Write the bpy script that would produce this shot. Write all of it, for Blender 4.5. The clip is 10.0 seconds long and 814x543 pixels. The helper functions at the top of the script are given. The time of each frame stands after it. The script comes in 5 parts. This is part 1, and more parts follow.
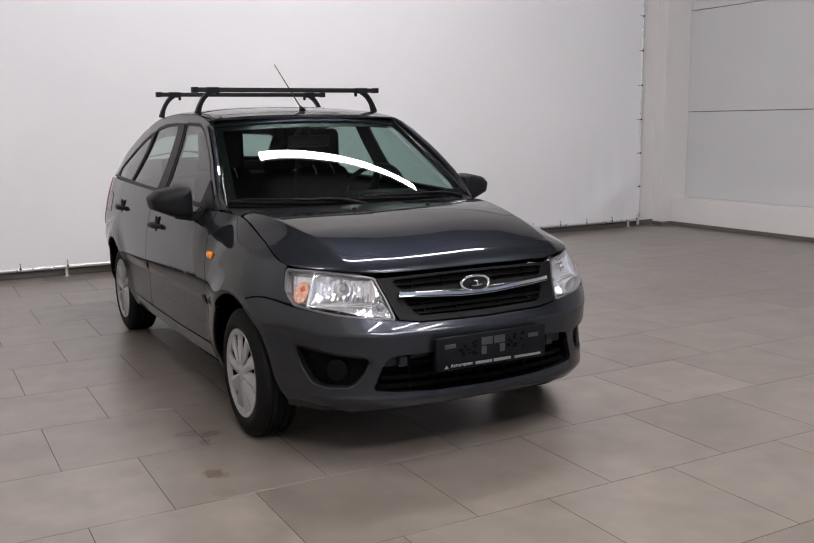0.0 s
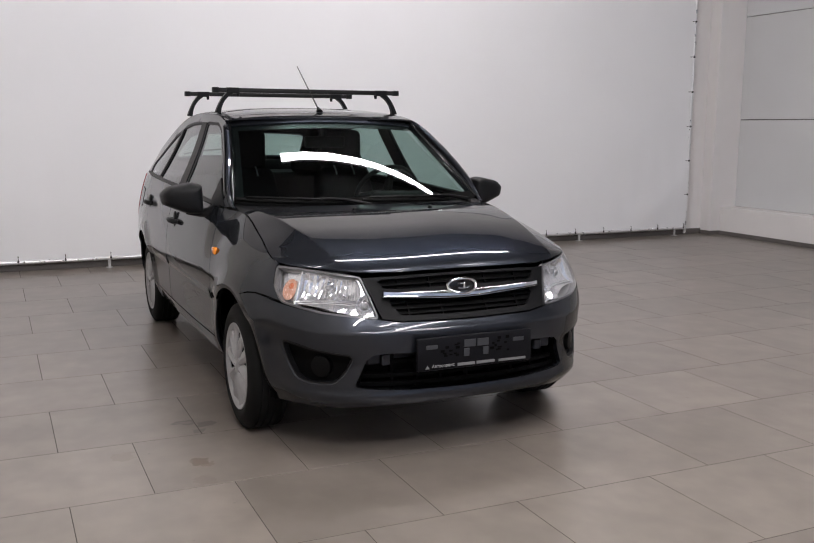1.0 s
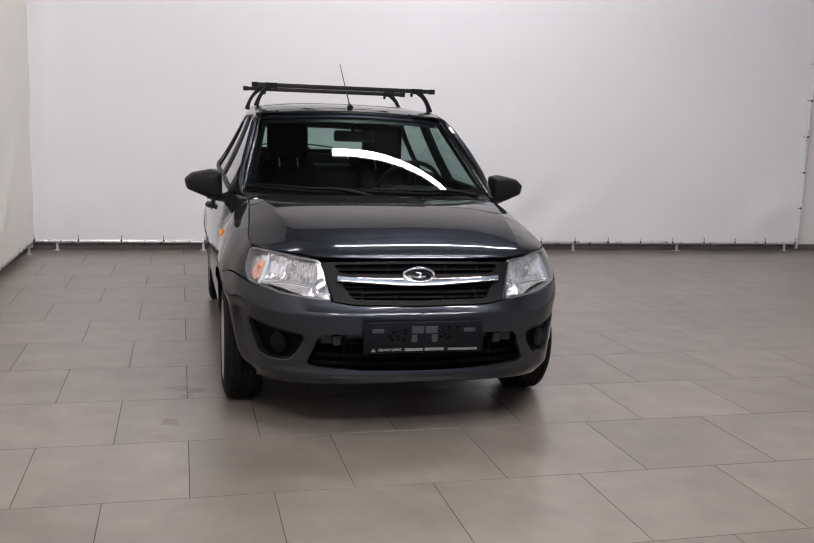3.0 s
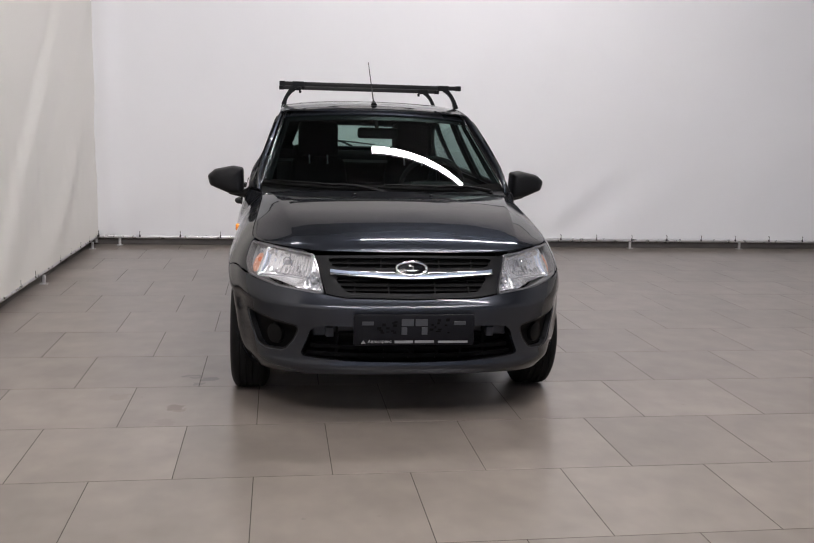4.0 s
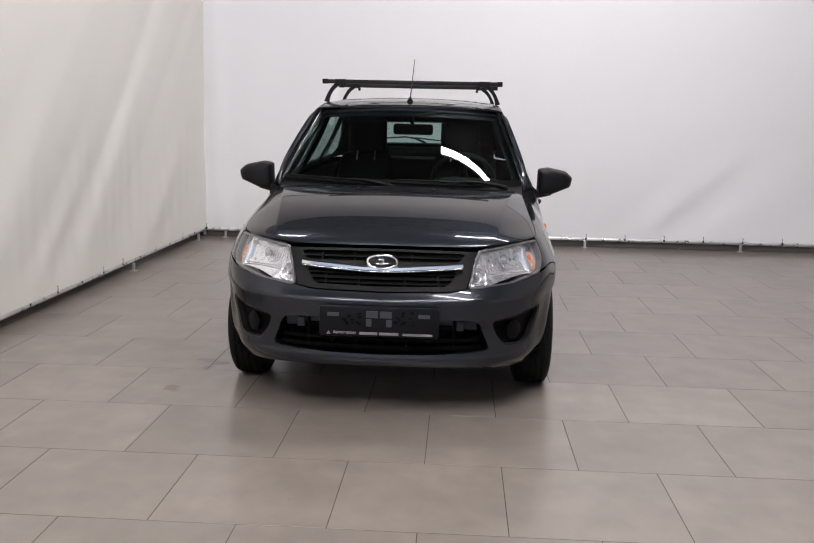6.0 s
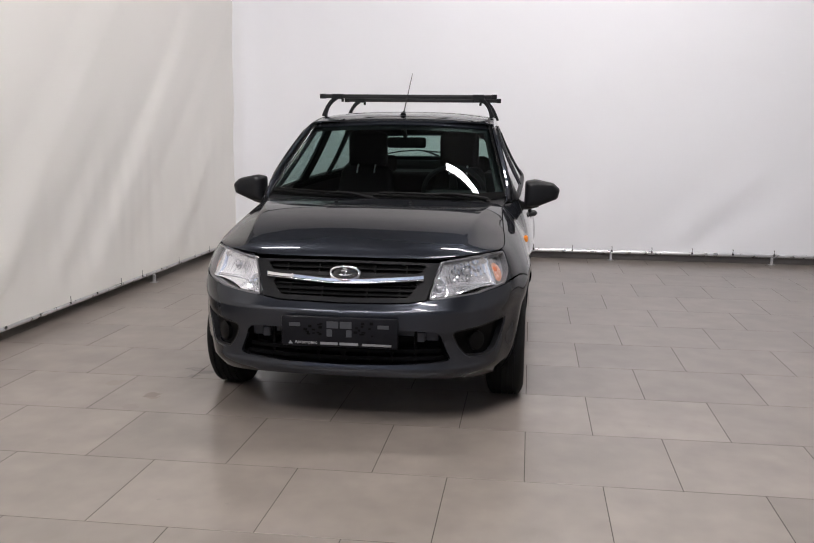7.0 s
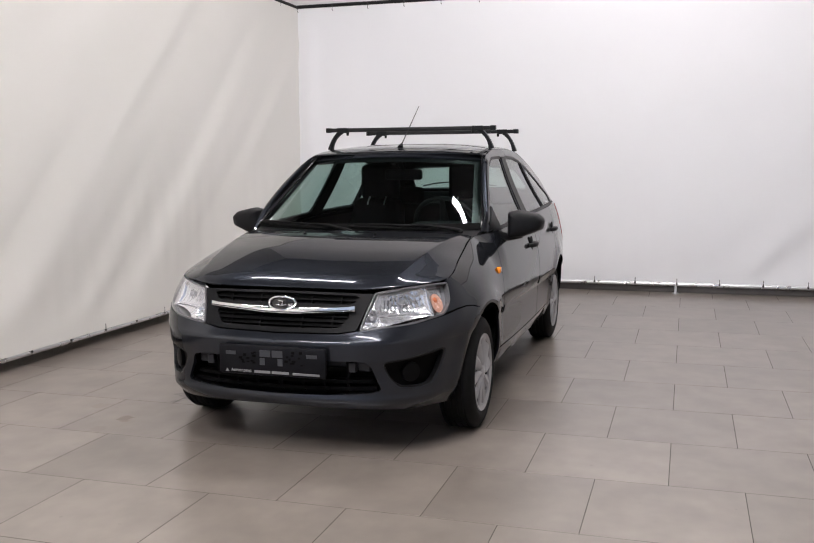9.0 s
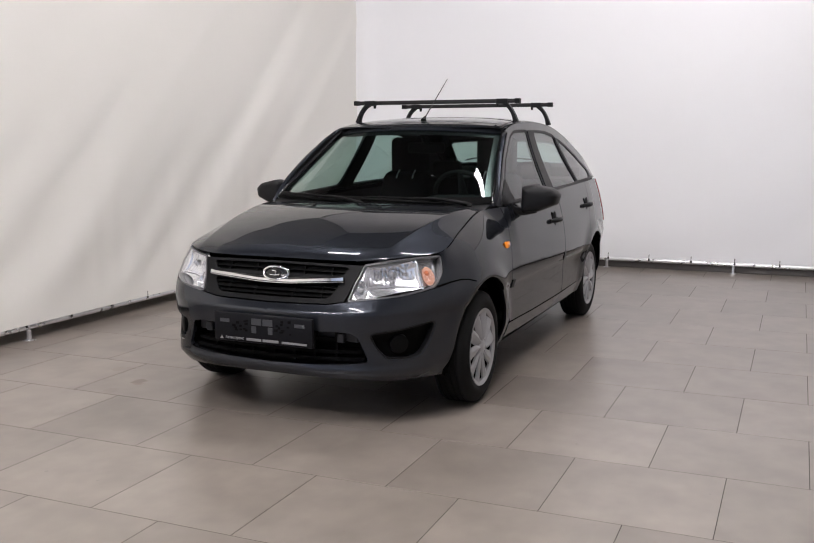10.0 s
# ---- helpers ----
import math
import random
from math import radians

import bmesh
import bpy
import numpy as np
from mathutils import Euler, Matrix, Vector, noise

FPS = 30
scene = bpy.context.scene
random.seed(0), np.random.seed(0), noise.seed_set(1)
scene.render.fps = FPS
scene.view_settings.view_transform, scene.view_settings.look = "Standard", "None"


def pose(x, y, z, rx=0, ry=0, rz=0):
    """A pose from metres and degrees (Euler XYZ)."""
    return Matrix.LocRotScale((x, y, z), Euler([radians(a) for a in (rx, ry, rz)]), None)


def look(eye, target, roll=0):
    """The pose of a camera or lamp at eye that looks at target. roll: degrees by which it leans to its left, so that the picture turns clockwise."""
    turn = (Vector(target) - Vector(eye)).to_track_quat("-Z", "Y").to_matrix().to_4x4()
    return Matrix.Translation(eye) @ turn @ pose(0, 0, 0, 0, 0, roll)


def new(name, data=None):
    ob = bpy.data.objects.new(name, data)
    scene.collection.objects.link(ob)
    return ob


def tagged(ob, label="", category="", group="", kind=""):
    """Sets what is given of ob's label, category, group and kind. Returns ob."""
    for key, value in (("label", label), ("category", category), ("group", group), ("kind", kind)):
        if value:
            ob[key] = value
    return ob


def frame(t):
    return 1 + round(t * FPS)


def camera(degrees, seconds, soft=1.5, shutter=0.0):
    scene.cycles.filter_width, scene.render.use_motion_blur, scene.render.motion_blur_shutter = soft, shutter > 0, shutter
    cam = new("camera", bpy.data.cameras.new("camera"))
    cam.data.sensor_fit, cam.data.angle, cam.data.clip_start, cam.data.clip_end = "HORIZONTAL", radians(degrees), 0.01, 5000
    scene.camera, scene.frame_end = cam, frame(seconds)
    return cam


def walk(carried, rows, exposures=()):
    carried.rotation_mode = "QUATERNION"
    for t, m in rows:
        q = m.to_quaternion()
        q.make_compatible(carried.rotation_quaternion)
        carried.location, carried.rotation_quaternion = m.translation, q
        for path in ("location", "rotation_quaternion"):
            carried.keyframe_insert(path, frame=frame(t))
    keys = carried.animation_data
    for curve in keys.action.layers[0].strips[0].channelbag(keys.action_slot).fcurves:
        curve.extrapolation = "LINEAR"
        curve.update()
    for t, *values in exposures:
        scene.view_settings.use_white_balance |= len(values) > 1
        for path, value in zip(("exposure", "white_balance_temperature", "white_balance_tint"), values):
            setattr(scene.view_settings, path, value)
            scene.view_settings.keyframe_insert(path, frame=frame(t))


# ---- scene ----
import functools

cam = camera(48.0, 10.0, 1.2)
PATH = [
    (0, (-0.448, -0.118, 1.354), (0.499, 1.614, 1.033), -0.8),
    (0.5, (-0.305, -0.212, 1.355), (0.584, 1.549, 1.023), -0.2),
    (1, (-0.184, -0.321, 1.36), (0.632, 1.477, 1.043), 0.3),
    (1.5, (-0.07, -0.476, 1.341), (0.672, 1.355, 1.032), 1.0),
    (2, (0.08, -0.594, 1.351), (0.747, 1.264, 1.029), 1.1),
    (2.5, (0.331, -0.688, 1.341), (0.908, 1.2, 1.024), 1.8),
    (4, (0.986, -0.924, 1.345), (1.268, 1.029, 1.018), 1.5),
    (4.5, (1.18, -0.984, 1.347), (1.365, 0.981, 1.022), 1.5),
    (5, (1.379, -1.044, 1.358), (1.462, 0.924, 1.013), 0.9),
    (5.5, (1.644, -1.001, 1.344), (1.625, 0.97, 1.004), 1.2),
    (7, (2.387, -1.007, 1.35), (2.126, 0.952, 1.04), 0.6),
    (7.5, (2.633, -0.99, 1.356), (2.3, 0.963, 1.079), 0.7),
    (8, (2.869, -0.985, 1.362), (2.46, 0.954, 1.089), 0.6),
    (8.5, (3.092, -0.892, 1.354), (2.602, 1.03, 1.095), 0.0),
    (9, (3.343, -0.814, 1.348), (2.76, 1.084, 1.107), -0.4),
    (9.5, (3.599, -0.796, 1.337), (2.924, 1.068, 1.071), -0.1),
    (10, (3.799, -0.65, 1.33), (3.02, 1.169, 1.038), -0.1),
]
walk(cam, [(t, look(eye, target, roll)) for t, eye, target, roll in PATH], ((0, -0.08), (1.5, -0.16), (2.5, -0.11), (4.5, -0.09), (5.5, -0.01), (7, 0.01), (7.6, -0.02), (8.5, 0.05), (10, 0.06)))

# ---- light ----
world = bpy.data.worlds.new("world")
scene.world = world
world.use_nodes = True
world.node_tree.nodes["Background"].inputs[0].default_value = (0.5, 0.5, 0.52, 1)
world.node_tree.nodes["Background"].inputs[1].default_value = 0.05
# linear lamps and added fill strips: axis, start, end, place across, power, turn
LAMP_AND_FILL_ROWS = [
    ("x", 1.9, 4.9, 5.94, 150, -0.03),
    ("x", 2.0, 3.8, 1.85, 150, 0),
    ("x", 1.5, 3.8, 0.40, 152, 0),
    # next three rows: unseen fill strips added to brighten the left side
    ("x", -0.7, 2.0, -2.4, 228, 0),
    ("x", -0.7, 0.9, -1.0, 218, 0),
    ("x", -0.85, 0.2, 4.9, 152, 0),
]


# ---- materials ----
def shader(name, colour=(0.5, 0.5, 0.5), rough=0.5, metal=0.0, **more):
    m = bpy.data.materials.new(name)
    m.use_nodes = True
    b = m.node_tree.nodes["Principled BSDF"]
    b.inputs["Base Color"].default_value = (*colour, 1)
    b.inputs["Roughness"].default_value = rough
    b.inputs["Metallic"].default_value = metal
    for key, value in more.items():
        b.inputs[key.replace("_", " ")].default_value = value
    return m


def varied(m, colours, scale=4.0, detail=6.0, rough=None, bump=0.0, bump_scale=60.0, coords="Object", stretch=(1, 1, 1), rand=0.0):
    """Two-scale colour variation, roughness variation and a fine relief on a material."""
    nt = m.node_tree
    b = nt.nodes["Principled BSDF"]
    tc = nt.nodes.new("ShaderNodeTexCoord")
    mp = nt.nodes.new("ShaderNodeMapping")
    mp.inputs["Scale"].default_value = stretch
    nt.links.new(tc.outputs[coords], mp.inputs["Vector"])
    vec = mp.outputs[0]
    if rand:
        info = nt.nodes.new("ShaderNodeObjectInfo")
        mul = nt.nodes.new("ShaderNodeVectorMath")
        mul.operation = "MULTIPLY_ADD"
        mul.inputs[1].default_value = (37.0, 53.0, 0)
        nt.links.new(info.outputs["Random"], mul.inputs[0])
        nt.links.new(vec, mul.inputs[2])
        vec = mul.outputs[0]
    n1 = nt.nodes.new("ShaderNodeTexNoise")
    n1.inputs["Scale"].default_value, n1.inputs["Detail"].default_value = scale, detail
    nt.links.new(vec, n1.inputs["Vector"])
    ramp = nt.nodes.new("ShaderNodeValToRGB")
    el = ramp.color_ramp.elements
    el[0].position, el[1].position = 0.1, 0.9
    el[0].color, el[1].color = (*colours[0], 1), (*colours[-1], 1)
    nt.links.new(n1.outputs["Fac"], ramp.inputs["Fac"])
    out = ramp.outputs[0]
    if rand:
        hsv = nt.nodes.new("ShaderNodeHueSaturation")
        mr = nt.nodes.new("ShaderNodeMapRange")
        mr.inputs["To Min"].default_value, mr.inputs["To Max"].default_value = 1 - rand, 1 + rand
        nt.links.new(info.outputs["Random"], mr.inputs["Value"])
        nt.links.new(mr.outputs[0], hsv.inputs["Value"])
        nt.links.new(out, hsv.inputs["Color"])
        out = hsv.outputs[0]
    nt.links.new(out, b.inputs["Base Color"])
    if rough:
        mr2 = nt.nodes.new("ShaderNodeMapRange")
        mr2.inputs["To Min"].default_value, mr2.inputs["To Max"].default_value = rough
        nt.links.new(n1.outputs["Fac"], mr2.inputs["Value"])
        nt.links.new(mr2.outputs[0], b.inputs["Roughness"])
    if bump:
        n2 = nt.nodes.new("ShaderNodeTexNoise")
        n2.inputs["Scale"].default_value, n2.inputs["Detail"].default_value = bump_scale, 4
        nt.links.new(vec, n2.inputs["Vector"])
        bp = nt.nodes.new("ShaderNodeBump")
        bp.inputs["Strength"].default_value, bp.inputs["Distance"].default_value = bump, 0.004
        nt.links.new(n2.outputs["Fac"], bp.inputs["Height"])
        nt.links.new(bp.outputs[0], b.inputs["Normal"])
    return m


TILE = varied(shader("porcelain_tile", rough=0.285, Specular_IOR_Level=0.85), [(0.160, 0.137, 0.118), (0.236, 0.207, 0.181)], 1.7, 2.5, None, 0.0, rand=0.085)


def mottle(m, scale, low, high, lo_out, hi_out, stretch=1.0):
    """Cloudy patches or specks over the colour that a material already has."""
    nt = m.node_tree
    b = nt.nodes["Principled BSDF"]
    was = b.inputs["Base Color"].links[0].from_socket
    geo, mp, ns, mr, mul = (nt.nodes.new(k) for k in ("ShaderNodeNewGeometry", "ShaderNodeMapping", "ShaderNodeTexNoise", "ShaderNodeMapRange", "ShaderNodeVectorMath"))
    mp.inputs["Scale"].default_value = (1.0, stretch, 1.0)
    ns.inputs["Scale"].default_value, ns.inputs["Detail"].default_value = scale, 2.0
    for socket, value in zip(("From Min", "From Max", "To Min", "To Max"), (low, high, lo_out, hi_out)):
        mr.inputs[socket].default_value = value
    mul.operation = "MULTIPLY"
    nt.links.new(geo.outputs["Position"], mp.inputs["Vector"])
    nt.links.new(mp.outputs[0], ns.inputs["Vector"])
    nt.links.new(ns.outputs["Fac"], mr.inputs["Value"])
    nt.links.new(was, mul.inputs[0])
    nt.links.new(mr.outputs[0], mul.inputs[1])
    nt.links.new(mul.outputs[0], b.inputs["Base Color"])


mottle(TILE, 5.0, 0.32, 0.68, 0.87, 1.10)
mottle(TILE, 14.0, 0.3, 0.7, 0.95, 1.05, 0.6)
mottle(TILE, 19.0, 0.74, 0.80, 1.0, 0.72)


def stain(m, x, y, size, colour, seed, strength):
    """A dried spill with a ragged edge on the floor, at a place of the world."""
    nt = m.node_tree
    b = nt.nodes["Principled BSDF"]
    was = b.inputs["Base Color"].links[0].from_socket
    geo, sub, ns, add, ln = (nt.nodes.new(k) for k in ("ShaderNodeNewGeometry", "ShaderNodeVectorMath", "ShaderNodeTexNoise", "ShaderNodeVectorMath", "ShaderNodeVectorMath"))
    sub.operation, add.operation, ln.operation = "SUBTRACT", "MULTIPLY_ADD", "LENGTH"
    sub.inputs[1].default_value = (x, y, 0)
    ns.inputs["Scale"].default_value = 14 + seed
    nt.links.new(geo.outputs["Position"], sub.inputs[0])
    nt.links.new(geo.outputs["Position"], ns.inputs["Vector"])
    nt.links.new(ns.outputs["Color"], add.inputs[0])
    add.inputs[1].default_value = (0.09, 0.09, 0)
    nt.links.new(sub.outputs[0], add.inputs[2])
    nt.links.new(add.outputs[0], ln.inputs[0])
    mr, mix = nt.nodes.new("ShaderNodeMapRange"), nt.nodes.new("ShaderNodeMix")
    mr.inputs["From Min"].default_value, mr.inputs["From Max"].default_value = size, size * 0.8
    mr.inputs["To Max"].default_value = strength
    nt.links.new(ln.outputs["Value"], mr.inputs["Value"])
    mix.data_type = "RGBA"
    nt.links.new(mr.outputs[0], mix.inputs[0])
    nt.links.new(was, mix.inputs[6])
    mix.inputs[7].default_value = (*colour, 1)
    nt.links.new(mix.outputs[2], b.inputs["Base Color"])


# the noise shifts each spill by about 0.045 m towards -x and -y
for x, y, size, colour, seed, strength in ((0.604, 3.825, 0.050, (0.045, 0.040, 0.034), 1, 0.75), (0.604, 3.825, 0.036, (0.20, 0.17, 0.15), 1, 0.6), (0.692, 3.772, 0.045, (0.040, 0.036, 0.032), 3, 0.7), (0.640, 3.690, 0.034, (0.050, 0.045, 0.040), 4, 0.6), (0.564, 3.314, 0.045, (0.085, 0.055, 0.03), 6, 0.75), (0.596, 3.266, 0.030, (0.12, 0.08, 0.05), 7, 0.6), (0.54, 3.10, 0.05, (0.12, 0.09, 0.07), 9, 0.3), (0.288, 3.488, 0.05, (0.15, 0.12, 0.085), 12, 0.45)):
    stain(TILE, x, y, size, colour, seed, strength)
GROUT = shader("grout", (0.055, 0.047, 0.041), 0.9)
VINYL = varied(shader("white_vinyl"), [(0.785, 0.79, 0.805), (0.835, 0.84, 0.855)], 0.9, 4, (0.42, 0.55), 0.05, 300)
VINYL_SIDE = varied(shader("cream_white_vinyl"), [(0.815, 0.80, 0.75), (0.86, 0.845, 0.80)], 0.9, 4, (0.42, 0.55), 0.05, 300)
PLASTER = varied(shader("white_plaster"), [(0.70, 0.68, 0.67), (0.76, 0.74, 0.73)], 2.0, 6, (0.6, 0.75), 0.15, 120)
PANEL_GREY = varied(shader("grey_wall_panel"), [(0.57, 0.575, 0.58), (0.62, 0.625, 0.63)], 1.2, 5, (0.5, 0.62), 0.05, 200)
CEILING = varied(shader("grey_ceiling_paint"), [(0.045, 0.045, 0.047), (0.06, 0.06, 0.062)], 2.0, 5, (0.7, 0.8))
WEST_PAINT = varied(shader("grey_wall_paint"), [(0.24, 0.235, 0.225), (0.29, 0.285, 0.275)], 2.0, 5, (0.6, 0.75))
# pale blue stands in for bluish light that reaches the car's nose
SOUTH_BOUNCE = varied(shader("pale_blue_bounce_wall"), [(0.46, 0.56, 0.74), (0.52, 0.62, 0.79)], 2.0, 5, (0.6, 0.75))
BASEBOARD = varied(shader("dark_baseboard"), [(0.10, 0.09, 0.084), (0.145, 0.132, 0.124)], 6, 5, (0.4, 0.55))
PIPE = varied(shader("galvanised_pipe", (0.7, 0.7, 0.7), 0.25, 0.8), [(0.68, 0.68, 0.69), (0.80, 0.80, 0.81)], 14, 5, (0.22, 0.36))
BLACK_PIPE = shader("black_steel", (0.012, 0.012, 0.012), 0.45, 0.0, Specular_IOR_Level=0.25)
RUBBER_TIE = shader("black_tie", (0.015, 0.015, 0.015), 0.5)


@functools.cache
def glow(power):
    m = shader("lamp_diffuser", (0.9, 0.9, 0.9), 0.5)
    b = m.node_tree.nodes["Principled BSDF"]
    b.inputs["Emission Color"].default_value = (1.0, 0.947, 0.958, 1)
    b.inputs["Emission Strength"].default_value = power
    return m


LAMP_BODY = shader("lamp_housing", (0.7, 0.7, 0.7), 0.4)


# ---- mesh helpers ----
def part(name, bm, material, parent=None, label="", smooth=False):
    me = bpy.data.meshes.new(name)
    bm.to_mesh(me)
    bm.free()
    for m in material if isinstance(material, (list, tuple)) else [material]:
        me.materials.append(m)
    if smooth:
        me.shade_smooth()
        me.set_sharp_from_angle(angle=radians(smooth if smooth > 1 else 40))
    ob = new(name, me)
    ob.parent = parent
    if label:
        tagged(ob, label)
    return ob


def box(bm, lo, hi, bevel=0.0, seg=1):
    c = [(a + b) / 2 for a, b in zip(lo, hi)]
    s = [abs(b - a) for a, b in zip(lo, hi)]
    got = bmesh.ops.create_cube(bm, size=1, matrix=Matrix.LocRotScale(c, None, s))
    if bevel:
        edges = list({e for v in got["verts"] for e in v.link_edges})
        bmesh.ops.bevel(bm, geom=edges, offset=bevel, segments=seg, profile=0.5, affect="EDGES")
    return bm


def tube(bm, points, radius, sides=10, caps=True):
    """A round bar along a line of points."""
    pts = [Vector(p) for p in points]
    rings = []
    for i, p in enumerate(pts):
        d = (pts[min(i + 1, len(pts) - 1)] - pts[max(i - 1, 0)]).normalized()
        q = d.to_track_quat("Z", "Y")
        r = radius[i] if isinstance(radius, (list, tuple)) else radius
        rings.append([bm.verts.new(p + q @ Vector((r * math.cos(a), r * math.sin(a), 0))) for a in (2 * math.pi * k / sides for k in range(sides))])
    for a, b in zip(rings, rings[1:]):
        for k in range(sides):
            bm.faces.new((a[k], a[(k + 1) % sides], b[(k + 1) % sides], b[k]))
    if caps:
        bm.faces.new(rings[0][::-1])
        bm.faces.new(rings[-1])
    return bm


def thing(name, place, label, category, group=""):
    ob = new(name)
    ob.location = place
    return tagged(ob, label, category, group)


# ---- the room ----
X_LEFT, X_RIGHT, Y_BACK, Y_FRONT, Z_TOP = -1.75, 8.515, 8.79, -6.0, 5.5
BAN_Y, BAN_X, BAN_Z0, BAN_Z1 = 8.735, -0.855, 0.10, 3.02


def slab(name, lo, hi, material, label=""):
    return tagged(part(name, box(bmesh.new(), lo, hi), material), label, kind="structure")


slab("wall_north", (X_LEFT - 0.2, Y_BACK, 0), (X_RIGHT + 0.2, Y_BACK + 0.2, Z_TOP), PLASTER, "white plastered wall behind the banner")
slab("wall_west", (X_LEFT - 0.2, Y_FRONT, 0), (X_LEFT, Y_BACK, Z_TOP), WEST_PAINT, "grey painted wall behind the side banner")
# unseen wall, coloured to bounce bluish light onto bumper and headlights
slab("wall_south", (X_LEFT - 0.2, Y_FRONT - 0.2, 0), (X_RIGHT + 0.2, Y_FRONT, Z_TOP), SOUTH_BOUNCE, "unseen closing wall, pale blue to throw bluish light on the car")
slab("ceiling", (X_LEFT - 0.2, Y_FRONT - 0.2, Z_TOP), (X_RIGHT + 0.4, Y_BACK + 0.2, Z_TOP + 0.2), CEILING, "grey painted ceiling of the studio hall")

# right side: pillar, low plinth and set-back panel wall
slab("wall_east", (X_RIGHT, Y_FRONT, 0), (X_RIGHT + 0.2, Y_BACK, Z_TOP), GROUT, "dark backing of the grey panel wall")
tagged(part("column", box(bmesh.new(), (8.085, 8.61, 0), (X_RIGHT - 0.02, Y_BACK, Z_TOP), 0.006, 2), PLASTER), "white plastered square column in the corner", kind="structure")
tagged(part("plinth", box(bmesh.new(), (8.240, Y_FRONT, 0), (X_RIGHT - 0.02, 8.608, 0.352), 0.008, 2), PLASTER), "low white plastered plinth along the wall", kind="structure")
wall_panels = tagged(part("wall_cladding", box(bmesh.new(), (X_RIGHT - 0.012, Y_FRONT, 0.352), (X_RIGHT - 0.004, 8.608, 0.358)), PANEL_GREY), "grey cladding of wide flush panels with thin dark joints", kind="structure")
z = 0.354
for h in (1.093, 1.258, 1.258, 1.258, 0.27):
    part("panel", box(bmesh.new(), (X_RIGHT - 0.035, Y_FRONT, z), (X_RIGHT - 0.003, 8.608, z + h - 0.008), 0.003), PANEL_GREY, wall_panels)
    z += h
for name, lo, hi in (
    ("baseboard", (X_LEFT, Y_BACK - 0.015, 0), (8.085, Y_BACK, 0.07)),
    ("baseboard", (X_LEFT, Y_FRONT, 0), (X_LEFT + 0.015, Y_BACK - 0.016, 0.07)),
    ("baseboard", (8.071, 8.596, 0), (8.085, Y_BACK - 0.016, 0.05)),
    ("baseboard", (8.087, 8.596, 0), (8.225, 8.61, 0.05)),
    ("baseboard", (8.226, Y_FRONT, 0), (8.240, 8.61, 0.05)),
):
    tagged(part(name, box(bmesh.new(), lo, hi, 0.003), BASEBOARD), "dark narrow baseboard along the wall foot", kind="structure")


# ---- banners on pipe frames ----
def folds(a, b, seed, side):
    """How far the loose vinyl swells out of its plane; a runs along the banner, b up it."""
    n = noise.noise((a * 0.55 + b * 0.25 + seed, b * 0.18, seed)) * 0.05
    low = max(0.0, 1 - b / 1.6)
    if side < 2:
        n += 0.9 * 0.06 * math.exp(-(((a - 0.16) / 0.09) ** 2))
    lean = 1 if side > 2 else -1
    broad = noise.noise((a * 1.7 + lean * b * 1.9 + seed * 3, b * 0.40 + seed, 2.0))
    fine = noise.noise((a * 4.1 + lean * b * 4.2 + seed, b * 0.45, 7.0))
    if side < 2:
        near = math.exp(-(((a - 4.9) / 1.1) ** 2)) + math.exp(-(((a - 8.3) / 0.6) ** 2))
        diag = (broad * (0.012 + 0.022 * low) + fine * 0.0035) * (0.25 + 2.0 * low * low * min(1.0, 0.15 + near))
    else:
        diag = broad * (0.0065 + 0.011 * low) + fine * 0.0036
    pull = noise.noise((a * 7.5 + seed, b * 1.3, 5.0)) * 0.010 * low
    edge = min(1.0, b / 0.35) * min(1.0, (BAN_Z1 - BAN_Z0 - b) / 0.3)
    return max(-0.028, (n * 0.6 + diag * side + pull) * (0.15 + 0.85 * max(0.0, edge)) + (0.03 if side > 2 else 0.012))


